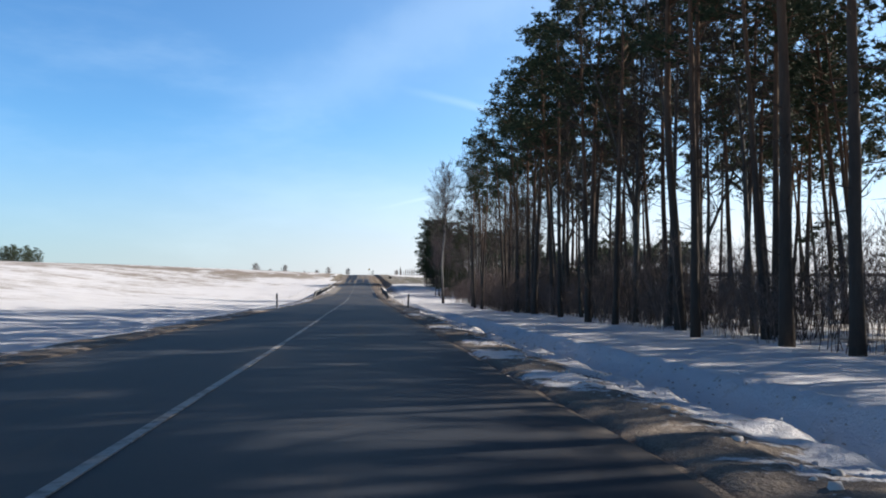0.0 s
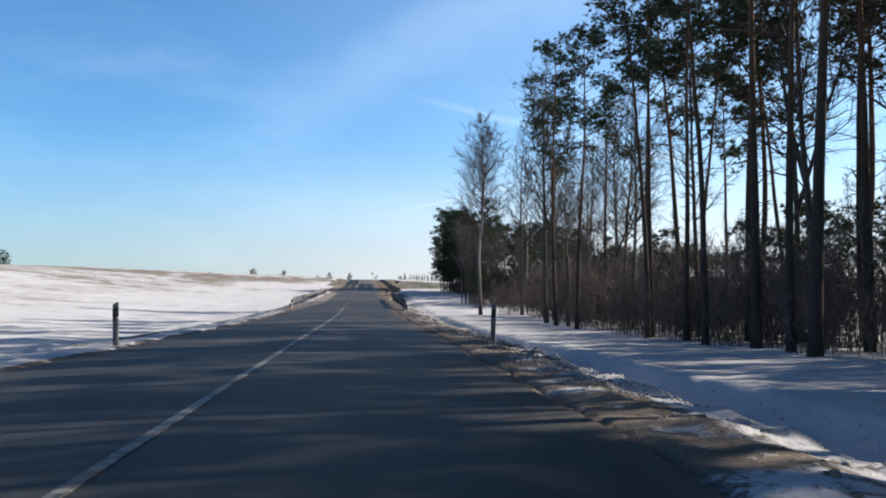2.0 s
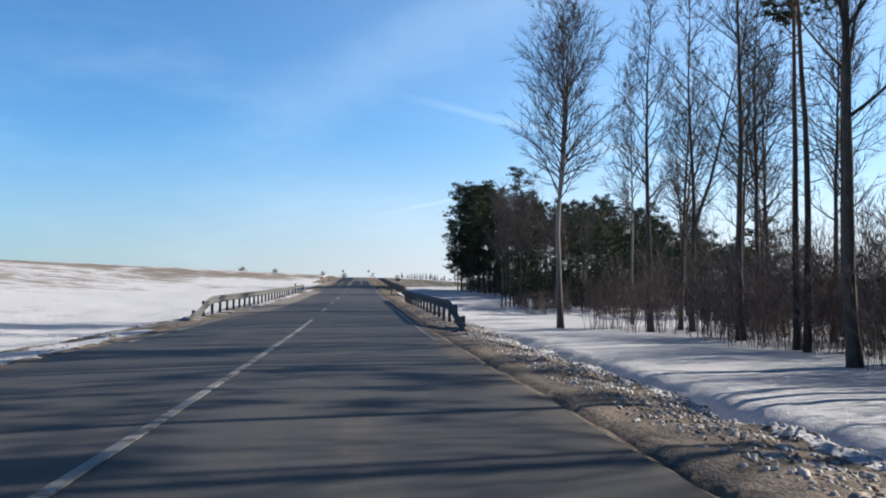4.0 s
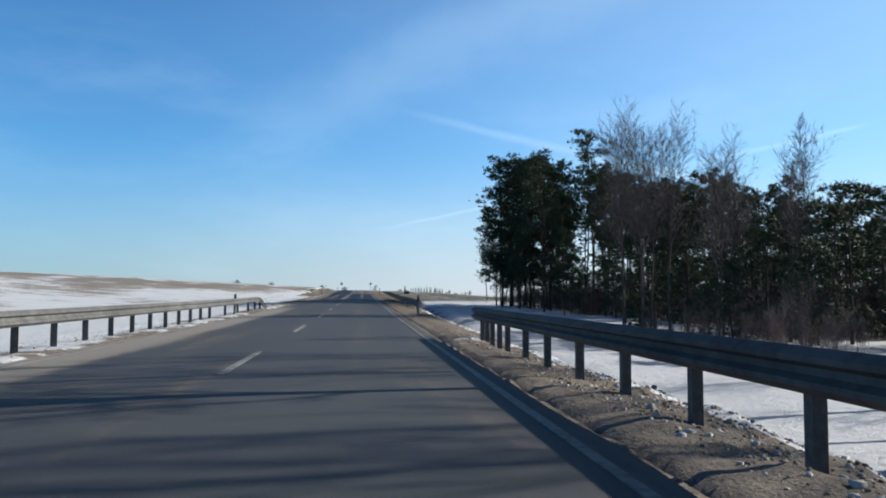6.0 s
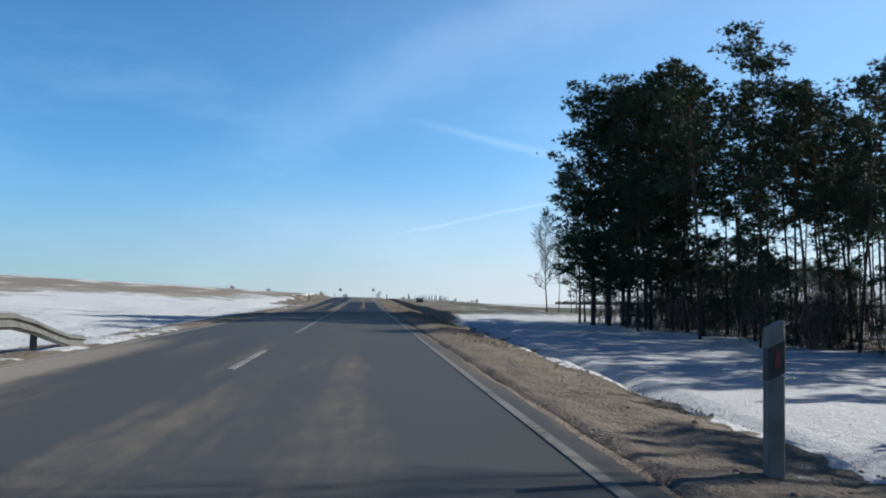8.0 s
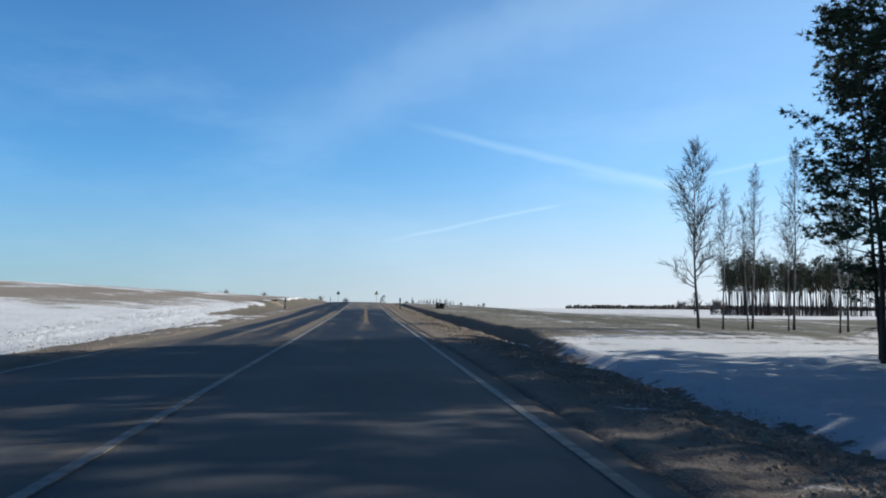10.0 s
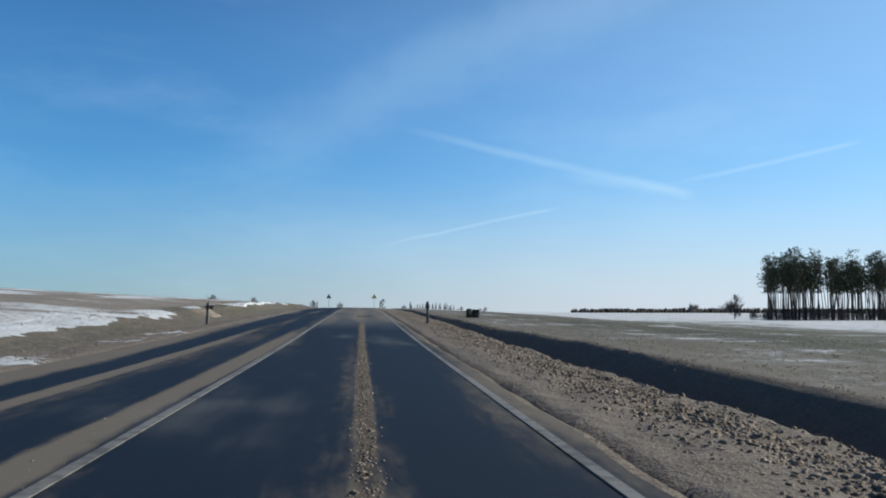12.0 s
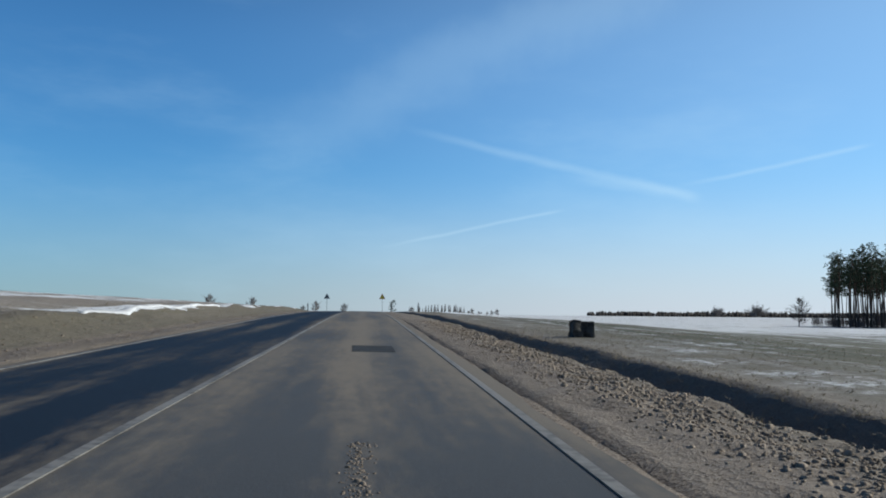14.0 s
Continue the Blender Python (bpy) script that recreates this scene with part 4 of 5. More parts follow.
# the clump of birches before the second wood; copies take over the first one's scale
FAN = 0.72
for x, y, s in ((15.6, 157.3, FAN), (16.8, 157.2, 0.715), (18.0, 156.8, 0.69), (20.7, 157.0, 0.64), (21.9, 156.4, 0.58), (16.4, 159.6, 0.70), (16.2, 155.8, 0.66), (17.6, 158.8, 0.73), (19.4, 154.0, 0.56), (23.2, 154.2, 0.62)):
    birch.add(2, x, y, rng.uniform(0, 360), s if s == FAN else s / FAN, (rng.gauss(0, 1.0), 4 + rng.gauss(0, 1.5)))
birch.add(3, 18.95, 227, 30, 1.0, (0, -2))
for x, y, s in ((19.9, 226.2, 0.40), (20.9, 225.5, 0.34), (21.6, 226.5, 0.46), (22.4, 224.4, 0.32), (23.0, 225.0, 0.52), (23.6, 222, 0.36), (24.6, 223, 0.42)):
    birch.add(1, x, y, rng.uniform(0, 360), s, (0, -2))

brush = Stand([make_shrub(51, 4.2, 1.7, 46, MAT["twig"]), make_shrub(52, 3.4, 1.9, 48, MAT["twig"]), make_shrub(53, 5.2, 1.3, 38, MAT["twig"])], "undergrowth of the woods")
for i in range(70):
    y = rng.uniform(2, 122)
    x = 15.6 + 1.2 * (y > 100) + abs(rng.gauss(0, 1)) * 5.5
    brush.add(rng.randrange(3), x, y, rng.uniform(0, 360), rng.uniform(0.6, 1.25))
for i in range(34):
    y = rng.uniform(128, 178)
    brush.add(rng.randrange(3), 27.0 + (178 - y) * 0.06 + abs(rng.gauss(0, 1)) * 5, y, rng.uniform(0, 360), rng.uniform(0.8, 1.25))
for i in range(46):
    y = rng.uniform(156, 208)
    brush.add(rng.randrange(3), 18.0 + (207 - y) * 0.17 + abs(rng.gauss(0, 1)) * 5, y, rng.uniform(0, 360), rng.uniform(0.5, 1.0))
fill_rng = random.Random(63)
thicket = Stand([make_thicket(54, 4.8, 2.0, 32, 460), make_thicket(55, 5.6, 1.8, 28, 460), make_thicket(56, 4.2, 2.3, 34, 460)], "thicket of the roadside wood")
for y0 in np.arange(-8, 128, 2.5):
    for row in range(3):
        if rng.random() < 0.12:
            continue
        x = 15.7 + row * 3.6 + rng.uniform(-0.7, 1.2) + 0.9 * (y0 > 98)
        if row == 2 and y0 < 80 and rng.random() < 0.2:
            continue
        thicket.add(rng.randrange(3), x, y0 + rng.uniform(-1.2, 1.2), rng.uniform(0, 360), rng.uniform(0.75, 1.1) * (0.82 + 0.22 * ease(y0, 48, 84)))
for i in range(84):
    y = rng.uniform(160, 206)
    thicket.add(rng.randrange(3), 18.6 + (207 - y) * 0.17 + rng.random() ** 1.5 * 10, y, rng.uniform(0, 360), rng.uniform(0.4, 0.75))
for x, y in ((15.8, 37), (17.0, 46), (15.6, 51.5), (18.2, 57), (16.2, 59.5), (17.6, 66), (19.5, 71), (15.9, 42), (18.6, 50), (20.5, 62), (17.0, 31), (18.4, 39)):
    aspen.add(rng.randrange(2), x, y, rng.uniform(0, 360), rng.uniform(0.75, 1.05), (rng.gauss(0, 3), rng.gauss(0, 3)))
for i in range(5):
    y = rng.uniform(190, 206)
    bushy.add(rng.randrange(2), 20.0 + (207 - y) * 0.17 + rng.uniform(0, 8), y, rng.uniform(0, 360), rng.uniform(0.75, 1.15))
for x, y, s in ((18.3, 205.2, 0.88), (18.9, 207.4, 0.82), (19.5, 206.0, 0.97)):
    young.add(3, x, y, rng.uniform(0, 360), s)
# undergrowth at the foot of the corner
for x, y, q in ((17.9, 205.4, 0.5), (18.8, 208.6, 0.6), (20.0, 209.6, 0.65), (21.4, 209.0, 0.7), (22.8, 209.8, 0.7), (24.4, 210.4, 0.75), (19.6, 206.6, 0.55),
                (21.0, 205.0, 0.6), (23.4, 207.4, 0.7), (26.0, 211.6, 0.8), (28.0, 212.6, 0.85), (25.2, 208.0, 0.75), (30.2, 213.4, 0.9), (27.0, 209.0, 0.8)):
    thicket.add(rng.randrange(3), x, y, rng.uniform(0, 360), q)
# a denser belt in the thin end of the roadside wood
for y0 in np.arange(44, 112, 2.6):
    thicket.add(fill_rng.randrange(3), 16.4 + 0.7 * (y0 > 98) + fill_rng.uniform(0, 3.5), y0 + fill_rng.uniform(-1, 1), fill_rng.uniform(0, 360), fill_rng.uniform(0.85, 1.15))
for x, y, q in ((18.5, 70, 0.8), (20.0, 76, 0.95), (17.8, 82, 0.7), (21.5, 88, 0.9), (19.5, 64, 0.75)):
    bushy.add(fill_rng.randrange(2), x, y, fill_rng.uniform(0, 360), q)
# undergrowth round the birch clump, and low pines that close the second wood behind
for i in range(18):
    y = rng.uniform(142, 162)
    thicket.add(rng.randrange(3), 15.4 + (y - 142) * 0.1 + rng.random() * 8, y, rng.uniform(0, 360), rng.uniform(0.45, 0.8))
for x, y, q in ((18.7, 161.0, 1.08), (20.0, 159.4, 1.0), (17.4, 162.6, 1.0), (21.4, 158.0, 0.85), (22.6, 155.4, 0.72), (20.4, 154.6, 0.70), (23.6, 152.4, 0.70), (19.0, 164.4, 1.05),
                (24.8, 158.8, 0.85), (18.2, 152.6, 0.55), (21.6, 149.6, 0.62)):
    bushy.add(rng.randrange(2), x, y, rng.uniform(0, 360), q)
for i in range(26):
    y = 150 + i * 2.2
    bushy.add(rng.randrange(2), 38 + rng.uniform(0, 7), y, rng.uniform(0, 360), rng.uniform(0.8, 1.1))
# low pines along the second wood's foot and beyond the bare trees
for i in range(20):
    y = 204 - i * 2.1 + rng.uniform(-1, 1)
    bushy.add(rng.randrange(2), 18.4 + (207 - y) * 0.17 + rng.uniform(-0.4, 3.6), y, rng.uniform(0, 360), rng.uniform(0.35, 0.75))
for i in range(14):
    y = rng.uniform(136, 168)
    bushy.add(rng.randrange(2), 25 + rng.uniform(0, 10), y, rng.uniform(0, 360), rng.uniform(0.7, 1.1))
# dark young pines in the thin end of the roadside wood
for i in range(4):
    bushy.add(rng.randrange(2), rng.uniform(19, 26), rng.uniform(64, 96), rng.uniform(0, 360), rng.uniform(0.6, 0.9))
# low pines behind the undergrowth
for i in range(11):
    y = rng.uniform(0, 130)
    bushy.add(rng.randrange(2), 28 + rng.uniform(0, 12) + 5 * (y > 120), y, rng.uniform(0, 360), rng.uniform(0.75, 1.1))


def dead_snag(x, y, height):
    """A trunk broken off, with a splintered top and short stubs."""
    r = random.Random(44)
    snag = thing("dead_snag", "broken grey dead pine trunk at the wood's edge", "tree")
    s = Shape()
    stem = bent((0, 0, -0.4), (0.05, -0.04, 1), height + 0.4, 6, 0.03, r)
    s.tube(stem, [0.17, 0.15, 0.14, 0.13, 0.125, 0.12, 0.11], 8)
    for k in range(5):
        w = k * 1.26
        a = stem[-1] + Vector((math.cos(w) * 0.06, math.sin(w) * 0.06, -0.05))
        s.twig(a, a + Vector((r.gauss(0, 0.04), r.gauss(0, 0.04), r.uniform(0.2, 0.7))), 0.045)
    part("trunk", s, MAT["grey_bark"], snag)
    for k in range(9):
        s = Shape()
        q, e = point_on(stem, r.uniform(0.3, 0.95))
        s.twig(q, q + sprout(e, 1.2, r) * r.uniform(0.3, 0.9), 0.03)
        part("branch_stub", s, MAT["grey_bark"], snag)
    snag.matrix_basis = put(x, y, ground_z(x, y), 30)


dead_snag(15.0, 92.0, 4.6)

# ---- far trees ----
def far_pines():
    """The pine wood beyond the field: trunks with high ragged crowns."""
    r = random.Random(17)
    s, wood = Shape(), Shape()
    for i in range(230):
        y = 450 + r.uniform(0, 40)
        x = 119.5 + (y - 450) * 0.55 + (0 if i < 3 else r.random() ** 1.1 * 78)
        z, h = ground_z(x, y) - 0.3, r.uniform(15.0, 22.0)
        foot = Vector((x, y + (x - 116) * 0.1, z))
        stem = bent(foot, (0, 0, 1), h, 5, 0.03, r)
        wood.tube(stem, [0.15, 0.13, 0.115, 0.10, 0.07, 0.03], 5, False)
        for k in range(20):
            t = r.uniform(0.54, 1.0)
            p, d = point_on(stem, t)
            w, reach = r.uniform(0, 6.283), r.uniform(0.3, 2.4) * (1.25 - t * 0.9) * 1.5
            q = p + Vector((math.cos(w) * reach, math.sin(w) * reach, r.uniform(0.1, 0.8)))
            wood.twig(p, q, 0.05)
            for j in range(7):
                tuft(s, q + Vector((r.gauss(0, 0.6), r.gauss(0, 0.5), r.gauss(0, 0.32))), Vector((0, 0, 1)), r.uniform(0.5, 0.85), 4, r)
    s.join(wood, 1)
    tagged(new("far_pine_wood", s.mesh("far_pine_wood", (MAT["needles"], MAT["pine_bark"]))), "far stand of pines with bare trunks beyond the field", "woodland", kind="stuff")


far_pines()
for i in range(90):
    x = 127 + rng.uniform(0, 50)
    thicket.add(rng.randrange(3), x, 455 + (x - 116) * 0.12 + rng.uniform(0, 24), rng.uniform(0, 360), rng.uniform(0.7, 1.0))
round_tree = Stand([make_bare_tree("field_tree", "distant leafless round-crowned field tree", 61, 6.6, 0.20, 34, 0.10, 1.10, 4.0, MAT["haze_twig"], MAT["haze_twig"], 8, 6, False, 4.5),
                    make_bare_tree("field_tree", "distant slender leafless poplar", 62, 13.0, 0.26, 34, 0.08, 0.30, 2.6, MAT["haze_twig"], MAT["haze_twig"], 6, 5, False, 8.0),
                    make_bare_tree("field_tree", "bare round-crowned tree beside the far pines", 63, 9.0, 0.20, 36, 0.14, 1.3, 4.4, MAT["grey_bark"], MAT["twig"], 8, 8, False, 3.0),
                    make_bare_tree("field_tree", "distant broad low dome of bare branches", 64, 3.6, 0.20, 60, 0.05, 1.20, 6.5, MAT["haze_twig"], MAT["haze_twig"], 9, 7, False, 7.0)], "trees on the horizon")
round_tree.add(2, 115.5, 463, 0, 0.80)
for x, y, s in ((42, 980, 1.05), (-32, 815, 1.05), (-13, 815, 0.9), (-73, 815, 1.25), (-101, 815, 1.45), (-128, 900, 0.8), (-112, 930, 0.7), (-63, 930, 0.7), (-50, 940, 0.9),
                (-210, 900, 0.7), (-75, 700, 0.6)):
    round_tree.add(0, x, y, rng.uniform(0, 360), s)
round_tree.add(3, 263, 850, 20, 1.0)
round_tree.add(3, 294, 850, 75, 1.25)
for i in range(9):
    round_tree.add(0, 76 + i * 3.6 + rng.uniform(-1.5, 1.5), 905, rng.uniform(0, 360), rng.uniform(0.4, 0.75))
for i in range(30):
    round_tree.add(1, 42 + i * 1.25 + rng.uniform(-1.2, 1.2), 900 + rng.uniform(-8, 8), rng.uniform(0, 360), rng.uniform(0.6, 0.92))
for x, y, s in ((-154, 388, 0.62), (-149, 391, 0.52), (-160, 392, 0.48), (-144, 390, 0.4), (-170, 396, 0.36), (-157, 386, 0.58), (-151, 394, 0.6), (-147, 386, 0.45), (-163, 389, 0.42), (-153, 383, 0.66), (-158, 396, 0.62), (-148, 396, 0.6), (-145, 393, 0.5), (-167, 393, 0.46)):
    bushy.add(1, x, y, rng.uniform(0, 360), s * 1.95)
for i in range(14):
    bushy.add(i % 2, -161 + i * 1.15, 389 + 3 * math.sin(i * 2.1), i * 47, 1.0 + 0.25 * math.sin(i * 1.3))
bushy.add(0, 6.6, 398, 0, 0.42)

# undergrowth deep inside the second wood
deep_rng = random.Random(77)
for i in range(30):
    y = deep_rng.uniform(160, 204)
    thicket.add(i % 3, 22 + (207 - y) * 0.17 + deep_rng.random() * 14, y, deep_rng.uniform(0, 360), deep_rng.uniform(0.7, 1.2))


def far_wood():
    """A long low wood on the skyline, far too distant to count its trees."""
    r = random.Random(9)
    s = Shape()
    for i in range(2600):
        x = r.uniform(181, 900)
        y = 860 + r.uniform(0, 60)
        z = ground_z(x, y)
        h = r.uniform(2.4, 4.4) if x < 262 else r.uniform(2.8, 5.2)
        s.tube([Vector((x, y, z - 0.5)), Vector((x, y, z + h * 0.5)), Vector((x, y, z + h))], [0.7, r.uniform(0.8, 1.7), 0.2], 4, False)
    tagged(new("distant_wood", s.mesh("distant_wood", MAT["twig"])), "long low bare wood on the far skyline", "woodland", kind="stuff")


far_wood()

# ---- roadside things ----
def beam_profile():
    """Half outline of a corrugated guard rail, height and depth."""
    return ((-0.155, 0.0), (-0.13, 0.03), (-0.10, 0.078), (-0.06, 0.078), (-0.025, 0.01), (0.025, 0.01), (0.06, 0.078), (0.10, 0.078), (0.13, 0.03), (0.155, 0.0))


def guard_rail(x, face, y0, y1, posts, ramp_near, ramp_far, mat, label):
    rail = thing("guard_rail", label, "guard rail", "roadside guard rails")
    prof = beam_profile()
    n = round(y1 - y0)
    s = Shape()
    for i in range(n + 1):
        y = y0 + (y1 - y0) * i / n
        top = 0.60
        if ramp_near:
            top -= 0.62 * (1 - ease(y, y0, y0 + ramp_near))
        if ramp_far:
            top -= 0.62 * ease(y, y1 - ramp_far, y1)
        for k in (0, 1):
            for h, d in (prof if k == 0 else prof[::-1]):
                s.v.append(Vector((x + face * (d - 0.006 * k), y, road_z(y) + top + h)))
    w = 2 * len(prof)
    for i in range(n):
        for k in range(w):
            a, b = i * w + k, i * w + (k + 1) % w
            s.f.append((a, b, b + w, a + w))
    s.f += [tuple(range(w)), tuple(n * w + k for k in range(w))[::-1]]
    part("beam", s, MAT[mat], rail, "corrugated steel beam")
    c = Shape()
    for dx0, dx1, dy0, dy1 in ((-0.05, -0.044, -0.06, 0.06), (-0.05, 0.05, -0.06, -0.054), (-0.05, 0.05, 0.054, 0.06)):
        c.box((dx0, dy0, -0.5), (dx1, dy1, 0.72))
    me = c.mesh("post", MAT["post_steel"])
    b = Shape()
    b.box((-0.045, -0.05, 0.50), (0.045, 0.05, 0.70))
    blk = b.mesh("spacer", MAT["post_steel"])
    for y in posts:
        low = 0.0
        if ramp_near:
            low += 0.55 * (1 - ease(y, y0, y0 + ramp_near))
        if ramp_far:
            low += 0.55 * ease(y, y1 - ramp_far, y1)
        p = new("post", me)
        p.parent = rail
        p.matrix_basis = pose(x - face * 0.15, y, road_z(y) - 0.03 - low)
        q = new("spacer", blk)
        q.parent = p
        q.matrix_basis = pose(face * 0.095, 0, 0)
    return rail


guard_rail(-4.45, 1, 107.5, 171.0, [109 + 2 * i for i in range(22)] + [155, 159, 163, 166, 168.5], 5.0, 4.5, "steel", "weathered galvanised steel guard rail sloping down to the verge")
# this beam faces away from the sun; its shade is in the material
guard_rail(4.75, -1, 100.0, 135.7, [102, 104] + [106 + 2 * i for i in range(12)] + [129.8, 131.7, 132.7, 133.7, 134.5, 135.3], 5.0, 0.0, "shaded_steel", "dark steel guard rail, shade in its colour, ending on close-set posts")


def delineator():
    post = thing("delineator_post", "dirty white plastic roadside marker post with black band", "marker post", "roadside marker posts")
    s = Shape()
    ring = ((-0.06, -0.035), (-0.045, -0.05), (0.045, -0.05), (0.06, -0.035), (0.06, 0.035), (0.045, 0.05), (-0.045, 0.05), (-0.06, 0.035))
    for z, k in ((-0.4, 1.0), (0.62, 1.0)):
        s.v += [Vector((a * k, b * k, z)) for a, b in ring]
    s.f = [(i, (i + 1) % 8, 8 + (i + 1) % 8, 8 + i) for i in range(8)]
    part("shaft", s, MAT["plastic"], post)
    s = Shape()
    for z, k in ((0.62, 1.03), (0.84, 1.03)):
        s.v += [Vector((a * k, b * k, z + a * 0.5)) for a, b in ring]
    s.f = [(i, (i + 1) % 8, 8 + (i + 1) % 8, 8 + i) for i in range(8)]
    part("band", s, MAT["black"], post, "black slanted band")
    s = Shape()
    for z, k in ((0.84, 1.0), (0.97, 0.96)):
        s.v += [Vector((a * k, b * k, z + a * 0.5)) for a, b in ring]
    s.f = [(i, (i + 1) % 8, 8 + (i + 1) % 8, 8 + i) for i in range(8)] + [tuple(range(8, 16))]
    part("cap", s, MAT["plastic"], post)
    s = Shape()
    s.box((-0.018, -0.058, 0.68), (0.018, -0.050, 0.80), 0.003)
    part("reflector", s, MAT["reflector"], post, "dull red reflector")
    return post


first = delineator()
MARKERS = ((5.05, 60.1, 0.0), (-4.23, 59.0, 0.0), (4.72, 156.6, 0.0), (-4.6, 158.0, 0.0), (4.95, 258.3, 0.0), (-5.07, 259.1, 0.0), (5.1, 358.0, 0.0), (-5.2, 358.0, 0.0))
for i, (x, y, r) in enumerate(MARKERS):
    m = pose(x, y, ground_z(x, y) + 0.06, (1.5, -1, 0.5, 2)[i % 4], (2.0, -1.5, 0.8)[i % 3], r)
    if i:
        copy_thing(first, m)
    else:
        first.matrix_basis = m


def triangle(s, r, y0, y1):
    """A rounded triangle plate, point upwards, about its centre."""
    base = len(s.v)
    ring = []
    for k in range(3):
        w = math.pi / 2 + k * 2.0944
        for e in (-0.35, 0.0, 0.35):
            c = Vector((math.cos(w), math.sin(w))) * r * 0.86
            ring.append((c.x + math.cos(w + e * 2) * r * 0.14, c.y + math.sin(w + e * 2) * r * 0.14))
    for y in (y0, y1):
        s.v += [Vector((a, y, b)) for a, b in ring]
    n = len(ring)
    s.f += [tuple(range(base, base + n)), tuple(range(base + n, base + 2 * n))[::-1]]
    s.f += [(base + i, base + n + i, base + n + (i + 1) % n, base + (i + 1) % n) for i in range(n)]


def warning_sign(front, label):
    sign = thing("warning_sign", label, "road sign", "warning signs at the crest")
    s = Shape()
    s.tube([Vector((0, 0, -0.4)), Vector((0, 0, 3.05))], [0.032, 0.032], 8)
    part("pole", s, MAT["post_steel"], sign)
    k = -1 if front else 1
    lift = Matrix.Translation((0, 0, 2.72))
    for name, r, a, b, mat in (("plate", 0.60, 0.036, 0.050, "sign_back"), ("border", 0.59, 0.052, 0.055, "red"), ("face", 0.44, 0.057, 0.060, "yellow")):
        s = Shape()
        triangle(s, r, k * a, k * b)
        s.v = [lift @ v for v in s.v]
        part(name, s, MAT[mat], sign)
    return sign


warning_sign(True, "triangular warning sign with red border on a pole").matrix_basis = pose(4.9, 407, ground_z(4.9, 407))
warning_sign(False, "back of a triangular warning sign on a pole").matrix_basis = pose(-5.2, 407, ground_z(-5.2, 407), 0, 0, 3)


def culvert_block(w, d, h, seed, mat="dark_rock"):
    r = random.Random(seed)
    ob = bmesh.new()
    bmesh.ops.create_cube(ob, size=1.0)
    bmesh.ops.subdivide_edges(ob, edges=ob.edges[:], cuts=5, use_grid_fill=True)
    for v in ob.verts:
        q = v.co.copy()
        v.co = Vector((q.x * w, q.y * d, (q.z + 0.5) * h - 0.15))
        v.co.x *= 1 - 0.35 * max(0, q.z) - 0.12 * max(0, q.length - 0.5)
        v.co.y *= 1 - 0.3 * max(0, q.length - 0.5)
        v.co += noise.noise_vector(v.co * 3.1 + Vector((seed, 0, 0))) * 0.13
    me = bpy.data.meshes.new("concrete_block")
    ob.to_mesh(me)
    ob.free()
    me.materials.append(MAT[mat])
    return tagged(new("concrete_block", me), "dark rough concrete block lying on the field's edge", "block", "blocks beside the ditch")


for x, y, w, d, h, a, k in ((11.0, 289.6, 0.42, 0.6, 0.86, 8, 1), (11.55, 289.9, 0.62, 0.7, 0.80, -12, 4)):
    culvert_block(w, d, h, k).matrix_basis = pose(x, y, ground_z(x, y), 0, 0, a)


sod = culvert_block(0.5, 0.8, 0.30, 9, "dark_sod")
sod.name = "sod_clump"
tagged(sod, "dark overhanging clump of sod on the cutting's bank", "sod", "sod on the bank").matrix_basis = pose(-7.5, 273.0, ground_z(-7.5, 273.0) - 0.05, 0, 0, 20)
del sod["group"]


# ---- loose earth, snow and grass ----
def snow_cornice(y0, y1):
    """Old snow that hangs in ragged points over the crest of the cutting."""
    s = Shape()
    n = round((y1 - y0) / 0.22)
    for i in range(n + 1):
        y = y0 + (y1 - y0) * i / n
        x = -7.6 + 0.28 * noise.noise(Vector((y * 0.3, 4, 1)))
        saw = (y * 0.19 + 0.7 * noise.noise(Vector((y * 0.23, 9, 2)))) % 1.0
        saw = max(0.0, 1.0 - abs(saw - 0.5) * 3.2) * ease(noise.noise(Vector((y * 0.31, 2, 6))), -0.45, 0.35)
        ends = ease(y, y0, y0 + 2) * (1 - ease(y, y1 - 2, y1))
        hang = (0.02 + 0.19 * saw + 0.05 * noise.noise(Vector((y * 1.9, 3, 8)))) * ends
        back = 0.16 + 0.30 * (0.5 + 0.5 * noise.noise(Vector((y * 0.5, 7, 1)))) * ends
        for dx, lift in ((-back, -0.06), (-back * 0.8, 0.0), (-0.08, 0.05), (0.04, 0.05), (0.08 + 1.9 * hang, 0.03), (0.09 + 1.9 * hang, -0.07)):
            lift += 0.03 * noise.noise(Vector((x + dx, y, 3)) * 3)
            s.v.append(Vector((x + dx, y, ground_z(x + dx, y) + 0.02 + lift)))
    for i in range(n):
        for k in range(5):
            s.f.append((i * 6 + k, i * 6 + k + 1, i * 6 + k + 7, i * 6 + k + 6))
    s.f += [(5, 4, 3, 2, 1, 0), tuple(n * 6 + k for k in range(6))]
    tagged(new("snow_cornice", s.mesh("snow_cornice", MAT["old_snow"], True)), "ragged edge of old snow over the cutting's bank", "snow", kind="stuff")


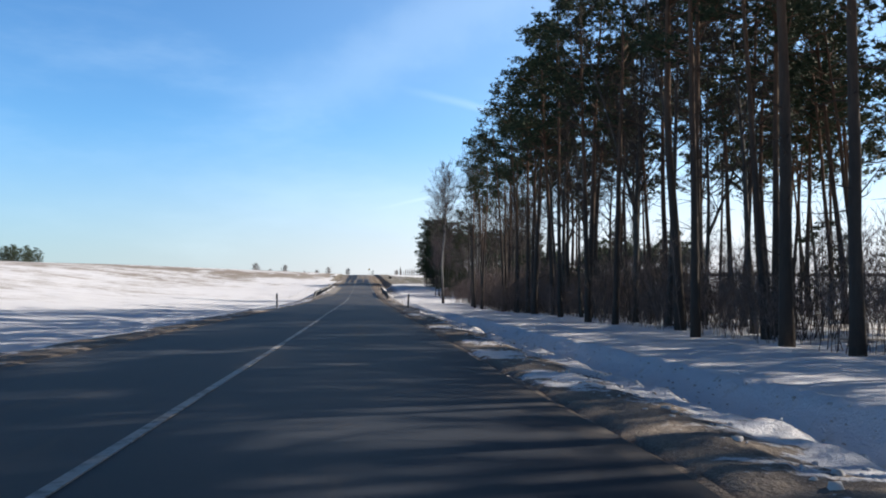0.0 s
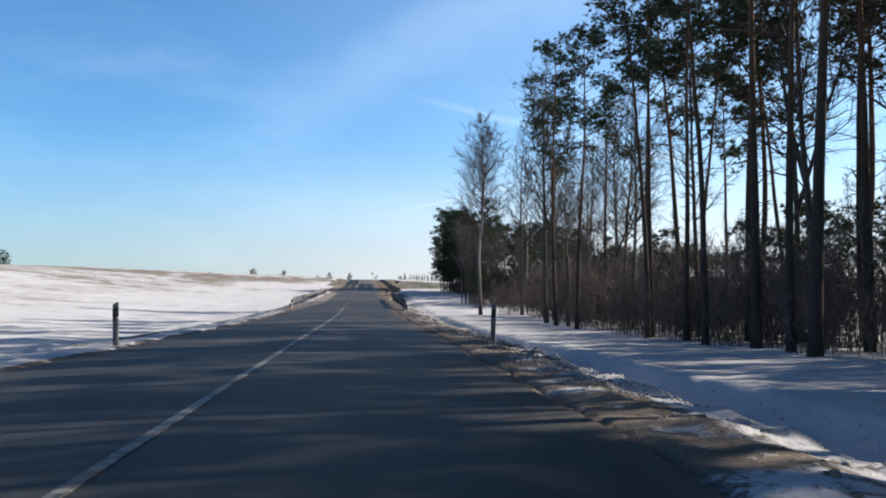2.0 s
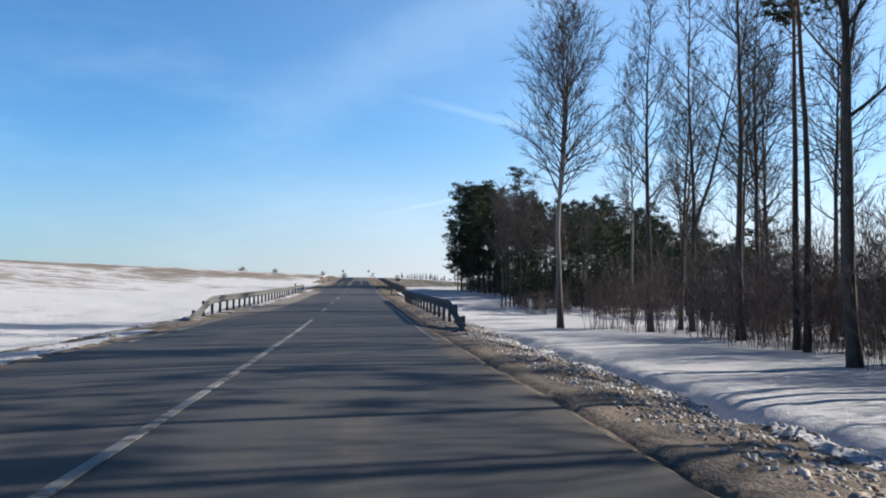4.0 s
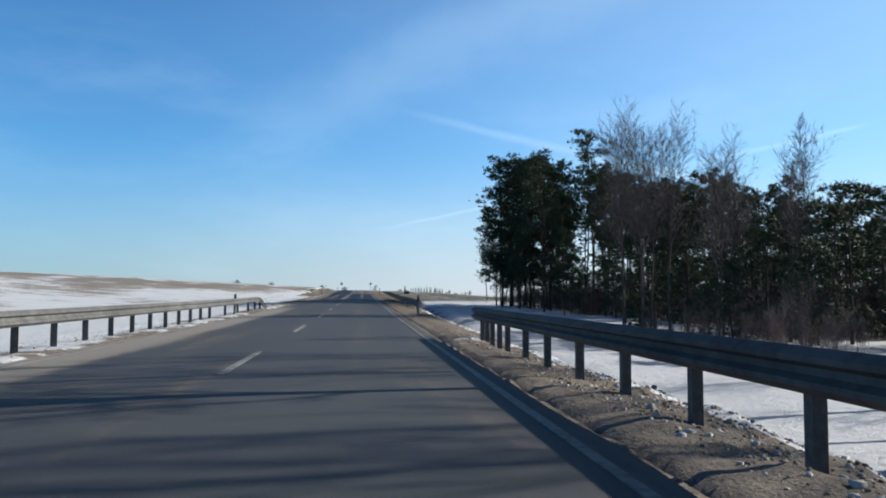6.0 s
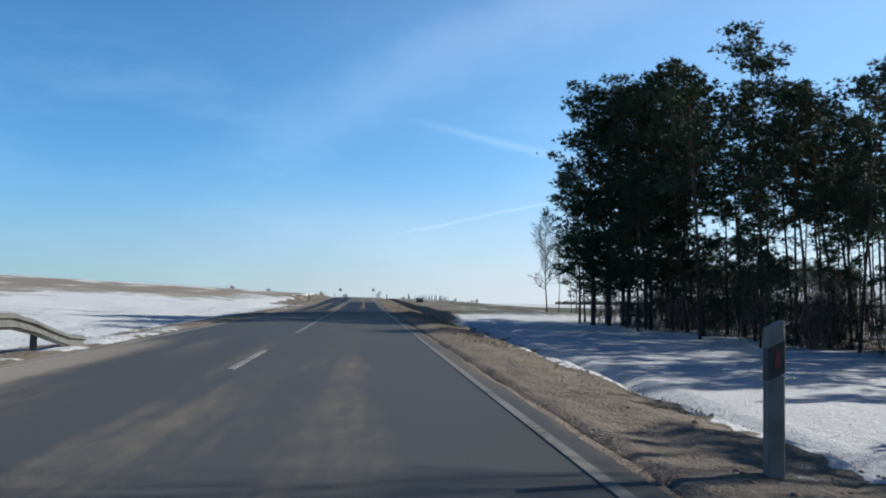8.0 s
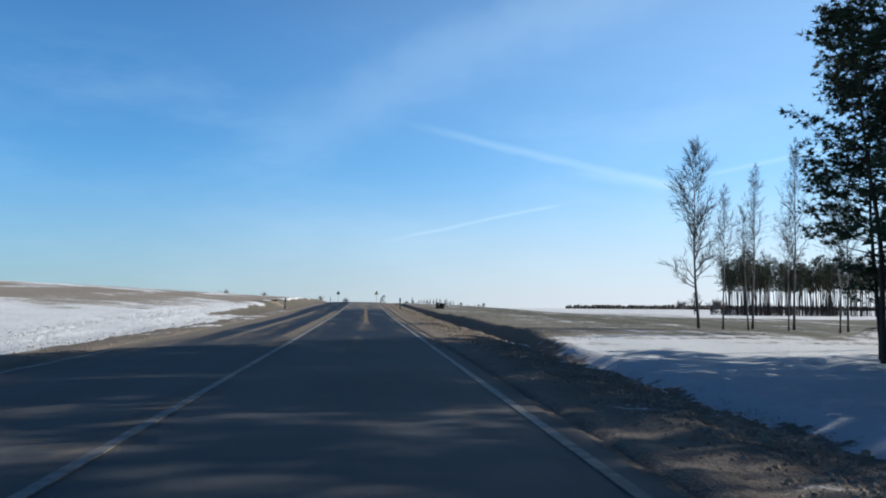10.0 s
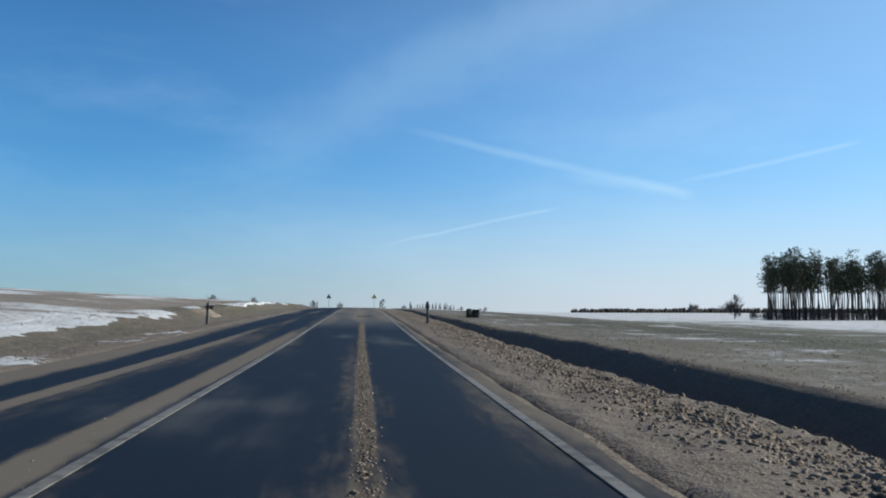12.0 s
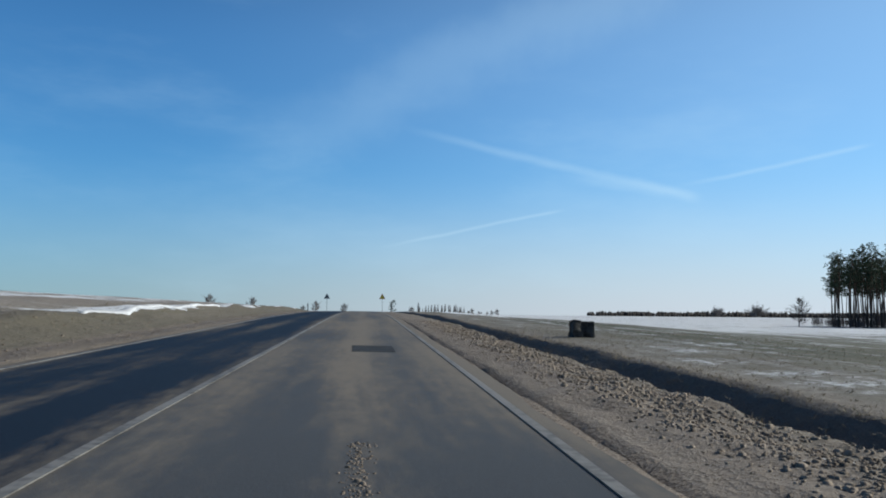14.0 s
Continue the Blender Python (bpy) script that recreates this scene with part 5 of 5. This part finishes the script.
snow_cornice(283.5, 309.5)
def scatter(name, label, mat, count, seed, where, size, cat):
    r = random.Random(seed)
    s = Shape()
    for _ in range(count):
        x, y = where(r)
        z = (verge_top(x, y, 7.7, 1.0) if x > 0 else verge_top(x, y, 9.4, 0.9)) if abs(x) > 4 else road_z(y) - 0.012 * abs(x)
        s.lump(Vector((x, y, z)), size * r.uniform(0.3, 1.0) ** 1.5 * (1.8 if r.random() < 0.06 else 1.0), r)
    tagged(new(name, s.mesh(name, mat, True)), label, cat, kind="stuff")


scatter("earth_clods", "frozen brown clods along the road's verge", MAT["clod"], 26000, 71,
        lambda r: (4.35 + r.random() ** 0.8 * 1.6, (55 + 75 * r.random()) if r.random() < 0.4 else (185 + 110 * r.random() if r.random() < 0.75 else 20 + 260 * r.random())), 0.028, "earth")
scatter("frozen_rubble", "dense frozen brown rubble heaped along the ditch's brow", MAT["clod"], 44000, 78,
        lambda r: (4.6 + (r.random() + r.random()) * 0.9, 172 + 124 * r.random()), 0.035, "earth")
scatter("snow_lumps", "ploughed lumps of dirty snow along the ditch", MAT["snow_lump"], 3600, 72,
        lambda r: (4.4 + r.random() * 4.2, -4 + 90 * r.random() ** 1.5), 0.05, "snow")
scatter("snow_rubble", "crumbs of dirty snow and ice thrown onto the verge", MAT["snow_lump"], 16000, 76,
        lambda r: (4.3 + r.random() ** 0.8 * 2.0, r.uniform(48, 112) if r.random() < 0.55 else r.gauss(100, 16)), 0.036, "snow")
scatter("earth_crumbs", "earth crumbs on the far verge", MAT["clod"], 3000, 73,
        lambda r: (-4.1 - r.random() * 2.6, 60 + 260 * r.random()), 0.035, "earth")
scatter("mud_trail", "brown mud crumbs dropped between the wheel tracks", MAT["clod"], 5200, 74,
        lambda r: (1.93 + r.gauss(0, 0.055), 225 + 36 * r.random()), 0.017, "mud")
scatter("mud_smear", "brown mud crumbs along the centre line", MAT["sand"], 700, 75,
        lambda r: (-0.30 + r.gauss(0, 0.18), 205 + 48 * r.random()), 0.009, "mud")


def spill(x, y, w, d, h):
    """A low heap of earth tipped over the bank."""
    s, r = Shape(), random.Random(5)
    n, rings = 18, 6
    for j in range(rings + 1):
        for k in range(n):
            a = 6.283 * k / n
            q = (j / rings) * (1 + 0.3 * noise.noise(Vector((math.cos(a), math.sin(a), 4)) * 1.4))
            px, py = x + math.cos(a) * w * q, y + math.sin(a) * d * q
            top = h * (1 - j / rings) ** 1.3 + 0.05 * noise.noise(Vector((px, py, 1)) * 2.5)
            s.v.append(Vector((px, py, ground_z(px, py) + (-0.08 if j == rings else 0.02 + top))))
    for j in range(rings):
        for k in range(n):
            s.f.append((j * n + k, (j + 1) * n + k, (j + 1) * n + (k + 1) % n, j * n + (k + 1) % n))
    tagged(new("earth_heap", s.mesh("earth_heap", MAT["clod"], True)), "low heap of brown earth spilled on the cutting's bank", "earth", kind="stuff")


spill(-6.8, 268.6, 1.0, 2.4, 0.30)


def grass_tufts():
    r = random.Random(81)
    s = Shape()
    for _ in range(17000):
        if r.random() < 0.5:
            x, y = 5.4 + r.random() * 4.0, 130 + 170 * r.random()
        elif r.random() < 0.6:
            x, y = 9.0 + r.random() ** 1.3 * 12, 218 + 84 * r.random()
        else:
            x, y = -5.2 - r.random() * 5, 120 + 200 * r.random()
        p = Vector((x, y, ground_z(x, y) - 0.02))
        for k in range(5):
            tip = p + Vector((r.gauss(0, 0.07), r.gauss(0, 0.07), r.uniform(0.02, 0.09)))
            s.blade(p + Vector((r.gauss(0, 0.03), r.gauss(0, 0.03), 0)), tip, Vector((r.uniform(-1, 1), r.uniform(-1, 1), 0)).normalized() * 0.008)
    tagged(new("dry_grass", s.mesh("dry_grass", MAT["dry_grass"])), "thin dry yellow grass on ditch banks and field", "grass", kind="stuff")


grass_tufts()
tagged(new("tar_patch", strip("tar_patch", 1.7, 2.55, 271.8, 274.0, 0.005, MAT["tar"], 0.12, 0.2, 0.004)), "dark tar repair patch across the lane", "road patch", kind="structure")
